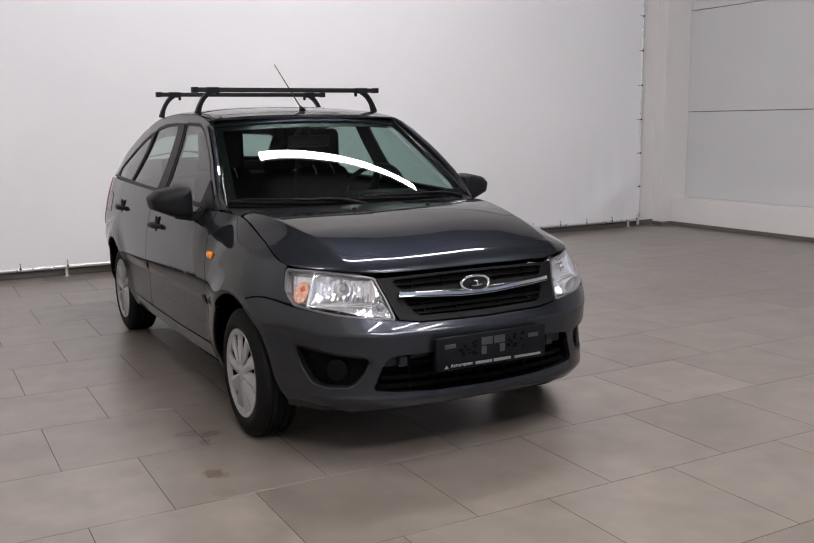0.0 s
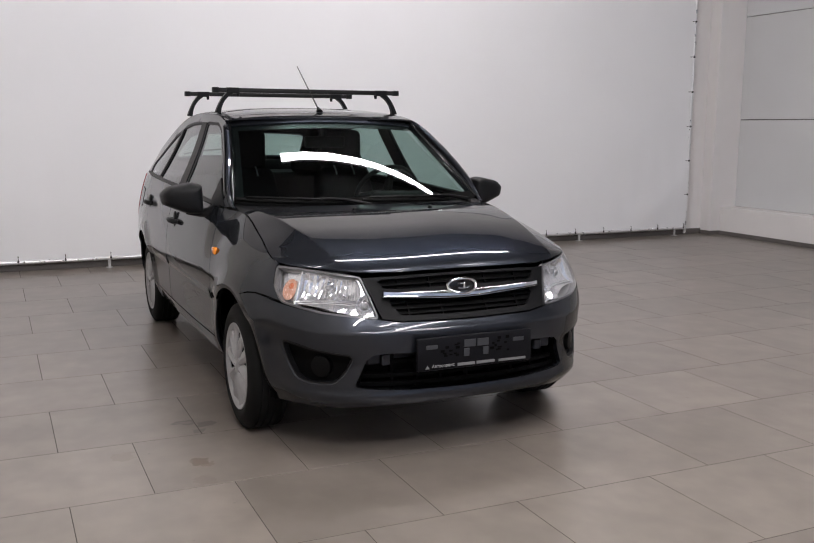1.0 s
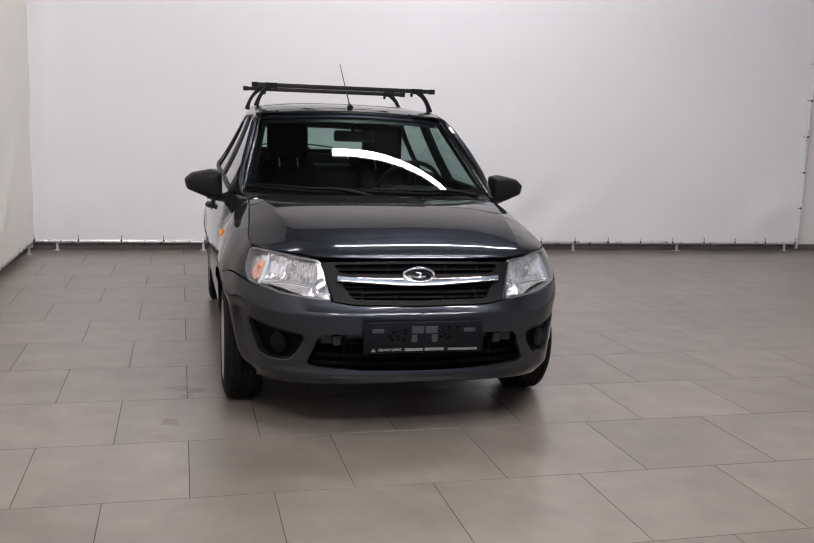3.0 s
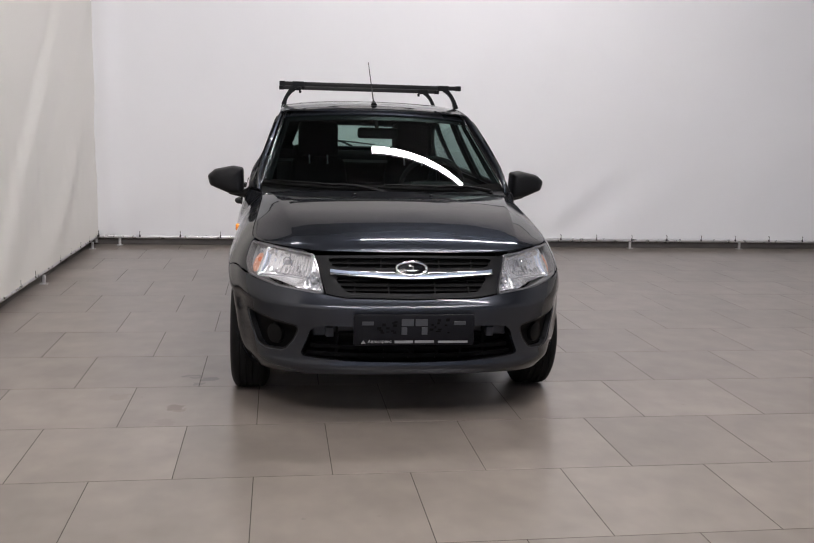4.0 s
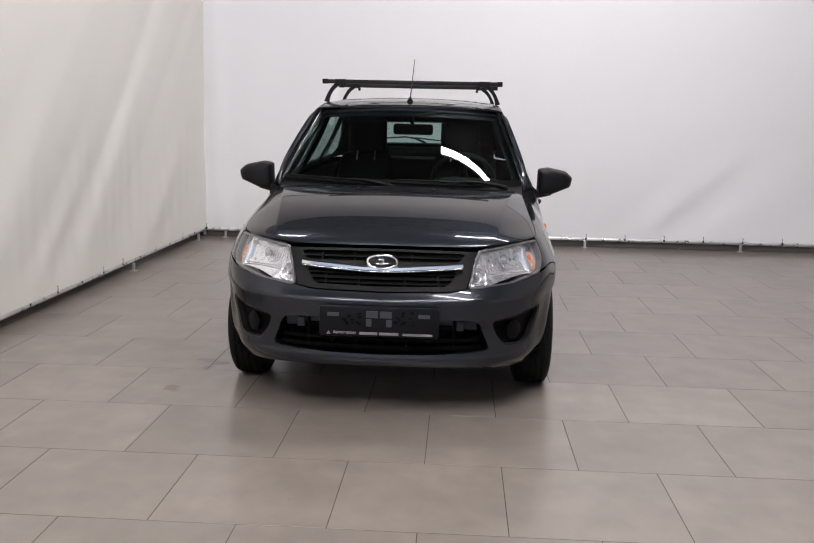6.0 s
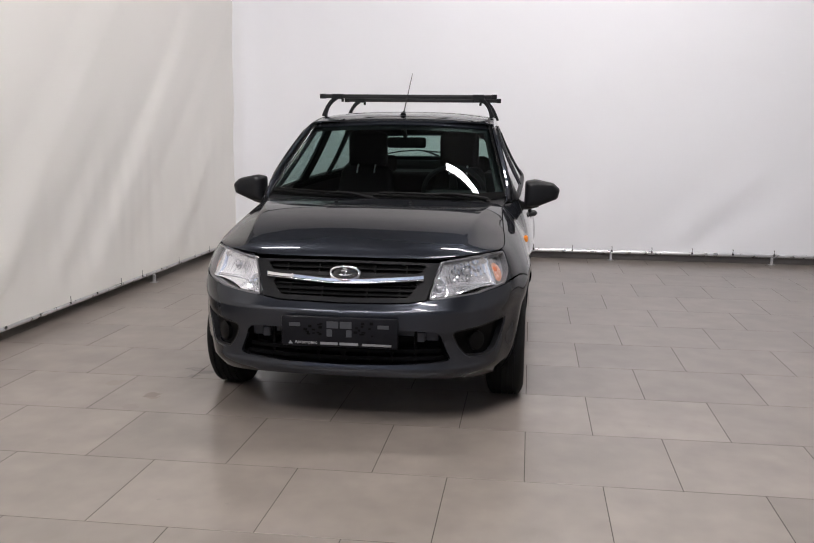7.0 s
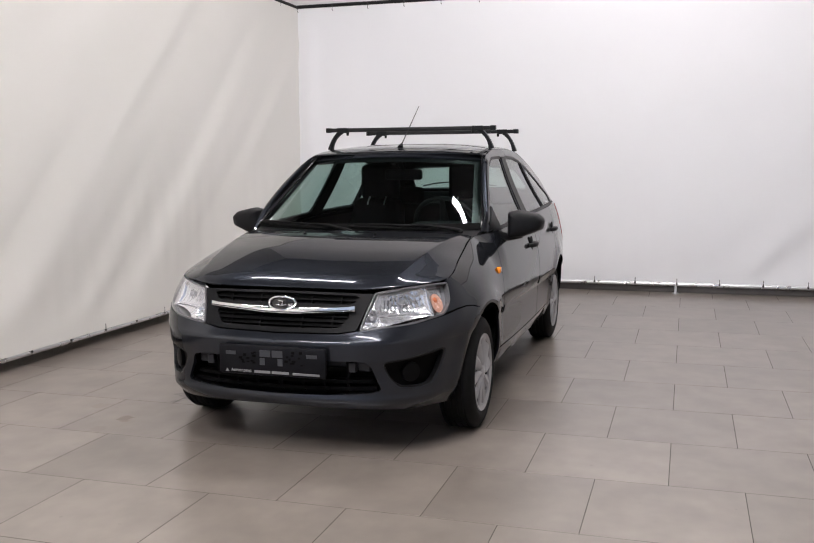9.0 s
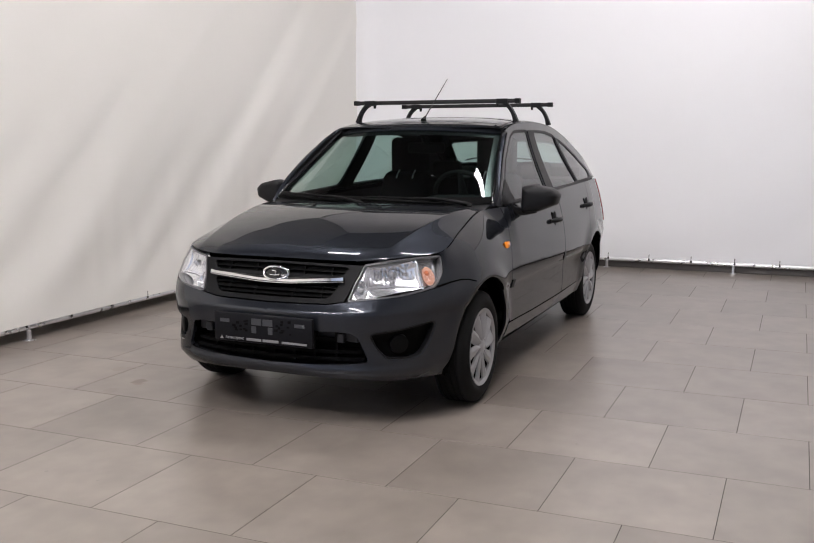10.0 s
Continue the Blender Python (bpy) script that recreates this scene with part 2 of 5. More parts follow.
def banner(name, start, along, length, out, seed, side, label):
    """A vinyl sheet laced with elastic ties to a pipe frame that stands on short feet."""
    start, along, out = Vector(start), Vector(along), Vector(out)
    ob = thing(name, start, label, "banner", "banners on pipe frames")
    up = Vector((0, 0, 1))
    h = BAN_Z1 - BAN_Z0 - 0.014
    bm = bmesh.new()
    na, nb = int(length / 0.05), 60
    grid = [[bm.verts.new(along * (length * i / na) + up * (BAN_Z0 + 0.004 + h * j / nb) + out * folds(length * i / na, h * j / nb, seed, side)) for j in range(nb + 1)] for i in range(na + 1)]
    for i in range(na):
        for j in range(nb):
            bm.faces.new((grid[i][j], grid[i + 1][j], grid[i + 1][j + 1], grid[i][j + 1]))
    bmesh.ops.recalc_face_normals(bm, faces=bm.faces)
    sheet = part("sheet", bm, VINYL_SIDE if side > 2 else VINYL, ob, "slightly creased white vinyl sheet", smooth=180)
    frame_y = out * 0.03
    for zz, mat, label2 in ((BAN_Z0 - 0.012, PIPE, "shiny galvanised bottom pipe"), (BAN_Z1 + 0.012, BLACK_PIPE, "")):
        bm = tube(bmesh.new(), [frame_y * 0.3 + up * zz, frame_y * 0.3 + along * length + up * zz], 0.019, 12)
        part("pipe", bm, mat, ob, label2, smooth=60)
    for d in (0.0, length) if side < 2 else (length,):
        back_off = out * (-0.022 if d == 0 else 0.0)
        part("upright", tube(bmesh.new(), [along * d + back_off + up * 0.02, along * d + back_off + up * (BAN_Z1 + 0.02)], 0.02, 12), PIPE, ob, smooth=60)
    pitch = 0.408
    n = int((length - 0.05) / pitch)
    tie = bmesh.new()
    bmesh.ops.create_uvsphere(tie, u_segments=8, v_segments=6, radius=0.013, matrix=Matrix.Translation(out * 0.02))
    tube(tie, [out * 0.02, out * 0.028 + up * 0.02, out * 0.028 + up * 0.045, out * 0.008 + up * 0.052], 0.004, 6)
    mesh_tie = None
    for k in range(n + 1):
        for zz, flip in ((BAN_Z0 - 0.006, 1), (BAN_Z1 + 0.006, -1)):
            if mesh_tie is None:
                first = part("tie", tie, RUBBER_TIE, ob, "black ball-ended elastic tie", smooth=60)
                mesh_tie = first.data
                t = first
            else:
                t = new("tie", mesh_tie)
                t.parent = ob
            t.location = along * (0.035 + k * pitch) + up * zz
            if flip < 0:
                t.rotation_euler = Euler((math.pi, 0, math.pi)) if abs(out.y) > 0.5 else Euler((0, math.pi, math.pi))
    for k in range(6 if side < 2 else 0):
        t = new("tie", mesh_tie)
        t.parent, t.location, t.rotation_euler = ob, along * (length - 0.006) + up * (0.512 + 0.422 * k), Euler((0, -math.pi / 2, 0))
    return ob, n


def feet(ob, along, places, out):
    along, out = Vector(along), Vector(out)
    for d in places:
        bm = box(bmesh.new(), (-0.012, -0.012, 0.0), (0.012, 0.012, BAN_Z0 - 0.028), 0.003)
        box(bm, (-0.03, -0.03, 0), (0.03, 0.03, 0.006))
        foot = part("foot", bm, PIPE, ob)
        foot.location = along * d + out * 0.03


back, _ = banner("banner", (BAN_X, BAN_Y, 0), (1, 0, 0), 8.645, (0, -1, 0), 3.0, 1.3, "large white vinyl banner laced to a pipe frame")
feet(back, (1, 0, 0), (0.245, 1.65, 2.88, 4.105, 5.725, 7.02, 8.455), (0, -1, 0))
side, _ = banner("banner", (BAN_X, BAN_Y - 0.012, 0), (0, -1, 0), 12.0, (1, 0, 0), 11.0, 2.4, "white vinyl side banner with slanting creases")
feet(side, (0, -1, 0), (0.31, 2.25, 4.92, 7.0, 9.2, 11.3), (1, 0, 0))

# ---- ceiling lamps and added fill strips ----
def lamp_or_fill_strip(x0, x1, y, z, width, axis, power, turn):
    n = "lamp_or_fill_strip"
    length = x1 - x0
    place = ((x0 + x1) / 2, y, z) if axis == "x" else (y, (x0 + x1) / 2, z)
    ob = thing(n, place, "long white strip under the ceiling, inferred lamp or added fill", "ceiling lamp", "ceiling lamps")
    ob.rotation_euler = (0, 0, turn + (math.pi / 2 if axis == "y" else 0))
    part("housing", box(bmesh.new(), (-length / 2, -width / 2, 0.004), (length / 2, width / 2, 0.07), 0.006), LAMP_BODY, ob)
    part("diffuser", box(bmesh.new(), (-length / 2 + 0.01, -width / 2 + 0.008, -0.02), (length / 2 - 0.01, width / 2 - 0.008, 0.003), 0.004), glow(power), ob, "glowing white diffuser")
    for s in (-1, 1):
        part("cable", tube(bmesh.new(), [(s * length * 0.4, 0, 0.07), (s * length * 0.4, 0, Z_TOP - z)], 0.003, 6), BLACK_PIPE, ob)
    return ob


for axis, x0, x1, y, power, turn in LAMP_AND_FILL_ROWS:
    lamp_or_fill_strip(x0, x1, y, 5.2, 0.12, axis, power, turn)


# ---- the car: surfaces ----
CX, CY = 1.579, 4.9
PAINT = shader("grey_metallic_paint", (0.0315, 0.0350, 0.0428), 0.31, 0.75, Coat_Weight=1.0, Coat_Roughness=0.025, Coat_IOR=1.37, Specular_IOR_Level=0.1, Specular_Tint=(0.12, 0.125, 0.135, 1))
PLASTIC = varied(shader("black_plastic"), [(0.005, 0.0052, 0.006), (0.008, 0.0083, 0.0094)], 30, 4, (0.40, 0.52), 0.1, 700)
PLASTIC.node_tree.nodes["Principled BSDF"].inputs["Specular IOR Level"].default_value = 0.2
DARK = shader("dark_liner", (0.004, 0.004, 0.004), 0.9, 0.0, Specular_IOR_Level=0.05)
GLOSS_BLACK = shader("gloss_black", (0.008, 0.008, 0.009), 0.18)
GRILLE = shader("dark_grille_plastic", (0.0018, 0.0018, 0.002), 0.45, 0.0, Specular_IOR_Level=0.05)
PLATE_BLACK = varied(shader("plate_plastic"), [(0.005, 0.005, 0.0065), (0.009, 0.009, 0.011)], 30, 3, (0.4, 0.55))
PLATE_BLACK.node_tree.nodes["Principled BSDF"].inputs["Specular IOR Level"].default_value = 0.1
SEAL_GLINT = shader("seal_glint", (0.05, 0.05, 0.052), 0.12, 0.6)
CHROME = shader("chrome", (0.78, 0.78, 0.79), 0.07, 1.0)
RUBBER = varied(shader("tyre_rubber"), [(0.003, 0.003, 0.003), (0.006, 0.006, 0.006)], 40, 4, (0.65, 0.75), 0.08, 400)
RUBBER.node_tree.nodes["Principled BSDF"].inputs["Specular IOR Level"].default_value = 0.15
SILVER = varied(shader("silver_wheel_paint", (0.5, 0.5, 0.5), 0.4, 0.35), [(0.34, 0.34, 0.35), (0.41, 0.41, 0.42)], 30, 4, (0.34, 0.44))
AMBER = shader("amber_lens", (0.9, 0.28, 0.02), 0.15, 0.0, Coat_Weight=0.6)
RED_LENS = shader("red_lens", (0.28, 0.03, 0.035), 0.15, 0.0, Coat_Weight=0.6)
CLOTH = varied(shader("dark_seat_cloth"), [(0.003, 0.003, 0.0033), (0.007, 0.007, 0.0075)], 60, 6, (0.85, 0.95), 0.3, 500)
CLOTH.node_tree.nodes["Principled BSDF"].inputs["Specular IOR Level"].default_value = 0.1
TRIM = varied(shader("dark_trim"), [(0.004, 0.004, 0.0043), (0.008, 0.008, 0.0083)], 40, 4, (0.6, 0.75), 0.15, 500)
TRIM.node_tree.nodes["Principled BSDF"].inputs["Specular IOR Level"].default_value = 0.15


def glazing(name, tint):
    m = bpy.data.materials.new(name)
    m.use_nodes = True
    nt = m.node_tree
    nt.nodes.remove(nt.nodes["Principled BSDF"])
    mix, tr, gl, fr = (nt.nodes.new(k) for k in ("ShaderNodeMixShader", "ShaderNodeBsdfTransparent", "ShaderNodeBsdfGlossy", "ShaderNodeLayerWeight"))
    fifth, base = nt.nodes.new("ShaderNodeMath"), nt.nodes.new("ShaderNodeMath")
    fifth.operation, fifth.inputs[1].default_value = "POWER", 5.0
    base.operation, base.inputs[1].default_value, base.inputs[2].default_value = "MULTIPLY_ADD", 0.945, 0.05
    tr.inputs[0].default_value = (*tint, 1)
    gl.inputs[0].default_value, gl.inputs[1].default_value = (1, 1, 1, 1), 0.012
    fr.inputs[0].default_value = 0.5
    nt.links.new(fr.outputs[1], fifth.inputs[0])
    nt.links.new(fifth.outputs[0], base.inputs[0])
    nt.links.new(base.outputs[0], mix.inputs[0])
    nt.links.new(tr.outputs[0], mix.inputs[1])
    nt.links.new(gl.outputs[0], mix.inputs[2])
    nt.links.new(mix.outputs[0], nt.nodes["Material Output"].inputs[0])
    return m


GLASS = glazing("window_glass", (0.57, 0.69, 0.66))
LENS = glazing("headlight_lens", (0.94, 0.95, 0.96))


def curve(*pts, flat=False):
    """A smooth monotone curve through (a, b) pairs, as a function."""
    a, b = (np.array(v, float) for v in zip(*pts))
    h, d = np.diff(a), np.diff(b) / np.diff(a)
    m = np.zeros(len(a))
    m[0], m[-1] = 0.0 if flat else d[0], d[-1]
    for i in range(1, len(a) - 1):
        if d[i - 1] * d[i] > 0:
            w1, w2 = 2 * h[i] + h[i - 1], h[i] + 2 * h[i - 1]
            m[i] = (w1 + w2) / (w1 / d[i - 1] + w2 / d[i])

    def at(x):
        x = np.clip(np.asarray(x, float), a[0], a[-1])
        i = np.clip(np.searchsorted(a, x, side="right") - 1, 0, len(h) - 1)
        t = (x - a[i]) / h[i]
        return (1 + 2 * t) * (1 - t) ** 2 * b[i] + t * (1 - t) ** 2 * h[i] * m[i] + t * t * (3 - 2 * t) * b[i + 1] + t * t * (t - 1) * h[i] * m[i + 1]

    return at


# plan outline of the widest line of the body, from the nose round one flank to the tail
PLAN = [(0, 2.892), (0.25, 2.901), (0.43, 2.934), (0.58, 3.015), (0.69, 3.135), (0.765, 3.29), (0.80, 3.47), (0.815, 3.7), (0.825, 4.1), (0.835, 4.6), (0.84, 5.2), (0.838, 5.8), (0.825, 6.3), (0.79, 6.68), (0.70, 6.92), (0.5, 7.03), (0, 7.08)]


def plan_line():
    p = np.array([(-x, y) for x, y in PLAN[2:0:-1]] + PLAN + [(-x, y) for x, y in PLAN[-2:-4:-1]], float)
    t = np.r_[0, np.cumsum(np.sqrt(np.hypot(*np.diff(p, axis=0).T)))]
    out = []
    for i in range(2, len(p) - 3):
        for s in np.linspace(t[i], t[i + 1], 60, endpoint=False):
            a = [(p[k] * (t[k + 1] - s) + p[k + 1] * (s - t[k])) / (t[k + 1] - t[k]) for k in (i - 1, i, i + 1)]
            b = [(a[k] * (t[i + k + 1] - s) + a[k + 1] * (s - t[i - 1 + k])) / (t[i + k + 1] - t[i - 1 + k]) for k in (0, 1)]
            out.append((b[0] * (t[i + 1] - s) + b[1] * (s - t[i])) / (t[i + 1] - t[i]))
    return np.array(out + [p[-3]])


LINE = plan_line()
U = np.r_[0, np.cumsum(np.hypot(*np.diff(LINE, axis=0).T))]
TAN = np.gradient(LINE, U, axis=0)
TAN /= np.hypot(*TAN.T)[:, None]
FRONT_N = int(np.argmax(LINE[:, 1] > 3.3))


def ux(x):
    """Place along the outline where the nose is x from the middle."""
    return float(np.interp(x, LINE[:FRONT_N, 0], U[:FRONT_N]))


def uy(y):
    """Place along the outline where the flank stands at y."""
    return float(np.interp(y, LINE[:, 1], U))


ZT = curve((0, 0.757), (ux(0.43), 0.762), (ux(0.60), 0.775), (uy(3.30), 0.792), (uy(3.60), 0.862), (uy(3.976), 0.938), (uy(4.25), 0.952), (uy(5.2), 0.985), (uy(6.0), 1.0), (uy(6.6), 1.01), (U[-1], 1.02), flat=True)
DT = curve((0, 0.165), (ux(0.43), 0.125), (ux(0.60), 0.10), (uy(3.30), 0.082), (uy(3.60), 0.125), (uy(3.976), 0.155), (uy(4.25), 0.085), (uy(4.6), 0.080), (uy(6.3), 0.080), (U[-1], 0.10), flat=True)
PE = curve((0, 0.75), (ux(0.43), 0.85), (ux(0.6), 1.2), (uy(3.30), 2.2), (uy(3.7), 3.3), (uy(4.2), 2.4), (U[-1], 2.2), flat=True)
SIDE_B = curve((0, 0.0), (ux(0.62), 0.15), (uy(3.3), 0.8), (uy(3.6), 1.0), (U[-1], 1.0), flat=True)
LOW_F = curve((0.15, 0.12), (0.20, 0.075), (0.245, 0.03), (0.275, 0.008), (0.31, 0.014), (0.40, 0.016), (0.46, 0.004), (0.52, 0.0), (0.56, 0.0))
LOW_S = curve((0.15, 0.11), (0.20, 0.075), (0.27, 0.048), (0.33, 0.030), (0.44, 0.022), (0.52, 0.016), (0.555, 0.004), (0.60, 0.0))
HUBS = ((3.668, 0.288), (6.144, 0.288))
ARCH_R = 0.345


def belt(u, z):
    """The painted flank and nose: u along the plan outline, z up."""
    u, z = np.asarray(u, float), np.asarray(z, float)
    zt, zs = ZT(u), 0.55
    s = np.clip((z - zs) / (zt - zs), 0, 1.15)
    b = SIDE_B(u)
    d = DT(u) * s ** PE(u) + (1 - b) * LOW_F(z) + b * LOW_S(z)
    for y, h in HUBS:
        r = np.hypot(u - uy(y), z - h)
        d = d - 0.016 * np.exp(-(((r - ARCH_R - 0.01) / 0.07) ** 2)) * np.clip((z - 0.1) / 0.3, 0, 1)
    x, y, tx, ty = (np.interp(u, U, v) for v in (LINE[:, 0], LINE[:, 1], TAN[:, 0], TAN[:, 1]))
    return np.stack([x - ty * d, y + tx * d, z], -1)


Z_EDGE = curve((4.10, 0.955), (4.30, 1.125), (4.50, 1.262), (4.72, 1.375), (5.0, 1.413), (5.4, 1.420), (5.8, 1.400), (6.2, 1.325), (6.55, 1.195), (6.9, 1.02))
Z_MID = curve((4.62, 1.390), (4.72, 1.412), (4.85, 1.436), (5.2, 1.460), (5.6, 1.457), (6.0, 1.415), (6.4, 1.31), (6.9, 1.06))
NARROW = curve((4.0, 1.0), (5.2, 1.0), (6.0, 0.965), (6.9, 0.86))


SHOULDER = belt(U, ZT(U))[np.searchsorted(LINE[:, 1], 3.9):]
SHOULDER = SHOULDER[SHOULDER[:, 1] < 6.95]
SHOULDER_Y, SHOULDER_X, SHOULDER_Z = SHOULDER[:, 1], SHOULDER[:, 0] - 0.005, SHOULDER[:, 2]


def green(y, z):
    """The flank of the cabin above the belt line."""
    y, z = np.asarray(y, float), np.asarray(z, float)
    low = np.interp(y, SHOULDER_Y, SHOULDER_X)
    floor_z = np.interp(y, SHOULDER_Y, SHOULDER_Z)
    s = (z - floor_z) / (1.41 - floor_z)
    f = (0.245 * s - 0.052 * s * s) / 0.193
    return np.stack([low + (0.564 * NARROW(y) - low) * f, y, z], -1)


def screen(s, v):
    """The windscreen: s across from the middle, v up."""
    s, v = np.asarray(s, float), np.asarray(v, float)
    x = s * (0.675 + (0.540 - 0.675) * v)
    yc, ye = 3.985 + (4.655 - 3.985) * v, 4.150 + (4.752 - 4.150) * v
    zc, ze = 0.962 + (1.392 - 0.962) * v, 0.972 + (1.367 - 0.972) * v
    bow = 0.0035 * np.sin(math.pi * v) * (1 - 0.6 * s * s)
    k = 0.35 * s * s + 0.35 * s ** 4 + 0.30 * s ** 8
    return np.stack([x, yc + (ye - yc) * k - 0.5 * bow, zc + (ze - zc) * s * s + 0.85 * bow], -1)


def roof(s, y):
    """Roof and tailgate: s across, y along the edge line."""
    s, y = np.asarray(s, float), np.asarray(y, float)
    e = green(y, Z_EDGE(y))
    xe = e[..., 0] - 0.004
    ahead = np.clip((5.2 - y) / 0.48, 0, 1)
    yy = y - 0.097 * ahead * (1 - (0.35 * s * s + 0.35 * s ** 4 + 0.30 * s ** 8))
    zc = Z_MID(yy)
    drop = 0.5 * s ** 2 + 0.5 * s ** 5
    z = zc + (Z_EDGE(y) + 0.004 - zc) * drop
    return np.stack([s * xe, yy, z], -1)


def u_of_edge(s):
    """Front edge of the bonnet by share of its width, as place along the outline."""
    return s * uy(3.30)


F_MID = curve((0, 0), (0.015, 0.085), (0.06, 0.215), (0.15, 0.37), (0.3, 0.57), (0.5, 0.77), (0.77, 0.945), (1, 1))


def bonnet(s, v):
    """The bonnet: s across, v from the nose back to the scuttle."""
    s, v = np.asarray(s, float), np.asarray(v, float)
    uf = u_of_edge(s)
    f = belt(uf, ZT(uf))
    r = belt(np.full_like(s, uy(3.976)), ZT(np.full_like(s, uy(3.976))))
    rx, ry = s * (r[..., 0] - 0.004), 3.895 + 0.081 * s * s
    side_line = belt(uy(3.30) + v * (uy(3.976) - uy(3.30)), ZT(uy(3.30) + v * (uy(3.976) - uy(3.30))))
    x = f[..., 0] + (rx - f[..., 0]) * v
    y = f[..., 1] + (ry - f[..., 1]) * v
    x_edge_line = (1 - v) * belt(uy(3.30), ZT(uy(3.30)))[..., 0] + v * (r[..., 0] - 0.004)
    y_edge_line = (1 - v) * belt(uy(3.30), ZT(uy(3.30)))[..., 1] + v * 3.976
    w = s ** 4
    x = x + w * (side_line[..., 0] - x_edge_line)
    y = y + w * (side_line[..., 1] - y_edge_line)
    zm = 0.757 + (0.968 - 0.757) * F_MID(v)
    ze = side_line[..., 2]
    crease = 0.60 + 0.36 * v
    s = np.abs(s)
    crease = np.clip(crease, 0, 0.97)
    k = np.where(s < crease, 0.24 * (s / crease) ** 2.4, 0.24 + 0.76 * (np.clip(s - crease, 0, 1) / (1 - crease)) ** 1.12)
    soft = 0.30 * s ** 2.2 + 0.70 * s ** 4
    k = k * (1 - 0.55 * v) + soft * 0.55 * v
    lift = f[..., 2] - (0.757 + (0.792 - 0.757) * k)
    off = s - crease
    ridge = 0.010 * np.where(off < 0, np.exp(off / 0.16), np.exp(-off / 0.06)) * np.clip(np.sin(math.pi * np.clip(v, 0, 1)), 0, 1) ** 0.6
    return np.stack([x, y, zm + ridge + (ze - zm) * k + lift * np.clip(1 - v / 0.25, 0, 1) ** 2], -1)


# ---- the car: panel makers ----
def within(poly, pts):
    poly, pts = np.asarray(poly), np.asarray(pts)
    inside = np.zeros(len(pts), bool)
    for (x0, y0), (x1, y1) in zip(poly, np.roll(poly, -1, axis=0)):
        cross = (y0 > pts[:, 1]) != (y1 > pts[:, 1])
        inside ^= cross & (pts[:, 0] < (x1 - x0) * (pts[:, 1] - y0) / (y1 - y0 + 1e-12) + x0)
    return inside


def dense(poly, step):
    out = []
    for a, b in zip(poly, list(poly[1:]) + [poly[0]]):
        n = max(1, math.ceil(math.dist(a, b) / step))
        out += [(a[0] + (b[0] - a[0]) * k / n, a[1] + (b[1] - a[1]) * k / n) for k in range(n)]
    return out


def rounded(poly, r, n=5):
    """A polygon with its corners rounded."""
    out = []
    for i, p in enumerate(poly):
        p, a, b = Vector(p), Vector(poly[i - 1]), Vector(poly[(i + 1) % len(poly)])
        ra, rb = min(r, (a - p).length * 0.45), min(r, (b - p).length * 0.45)
        s, e = p + (a - p).normalized() * ra, p + (b - p).normalized() * rb
        out += [tuple((1 - t) ** 2 * s + 2 * t * (1 - t) * p + t * t * e) for t in (k / n for k in range(n + 1))]
    return out


def shell(name, pts, nrm, faces, material, parent, label, mirror, thick, open_x0=False):
    """Turns mapped points into a panel with a folded edge; mirror: 'both' joins the two halves, 'flip' gives the other flank."""
    pts, nrm = np.array(pts, float), np.array(nrm, float)
    faces = [tuple(f) for f in faces]
    count = {}
    for f in faces:
        for a, b in zip(f, f[1:] + f[:1]):
            count.setdefault((min(a, b), max(a, b)), []).append((a, b))
    rim = [v[0] for v in count.values() if len(v) == 1]
    verts, loops = [tuple(p) for p in pts], [[tuple(nrm[i]) for i in f] for f in faces]
    if thick:
        for a, b in rim:
            if open_x0 and abs(pts[a][0]) < 1e-4 and abs(pts[b][0]) < 1e-4:
                continue
            q = [pts[b], pts[a], pts[a] - nrm[a] * thick, pts[b] - nrm[b] * thick]
            n = np.cross(q[1] - q[0], q[3] - q[0])
            n = tuple(n / (np.linalg.norm(n) + 1e-12))
            k = len(verts)
            verts += [tuple(v) for v in q]
            faces.append((k, k + 1, k + 2, k + 3))
            loops.append([n] * 4)
    sign = -1 if mirror == "flip" else 1
    flipped = [(-x, y, z) for x, y, z in verts]
    back_faces = [f[::-1] for f in faces]
    back_loops = [[(-x, y, z) for x, y, z in l[::-1]] for l in loops]
    if mirror == "flip":
        verts, faces, loops = flipped, back_faces, back_loops
    elif mirror == "both":
        k = len(verts)
        faces = faces + [tuple(i + k for i in f) for f in back_faces]
        verts, loops = verts + flipped, loops + back_loops
    me = bpy.data.meshes.new(name)
    me.from_pydata([(x, y - CY, z) for x, y, z in verts], [], faces)
    me.shade_smooth()
    me.normals_split_custom_set([n for l in loops for n in l])
    me.materials.append(material)
    ob = new(name, me)
    ob.parent = parent
    return tagged(ob, label) if label else ob


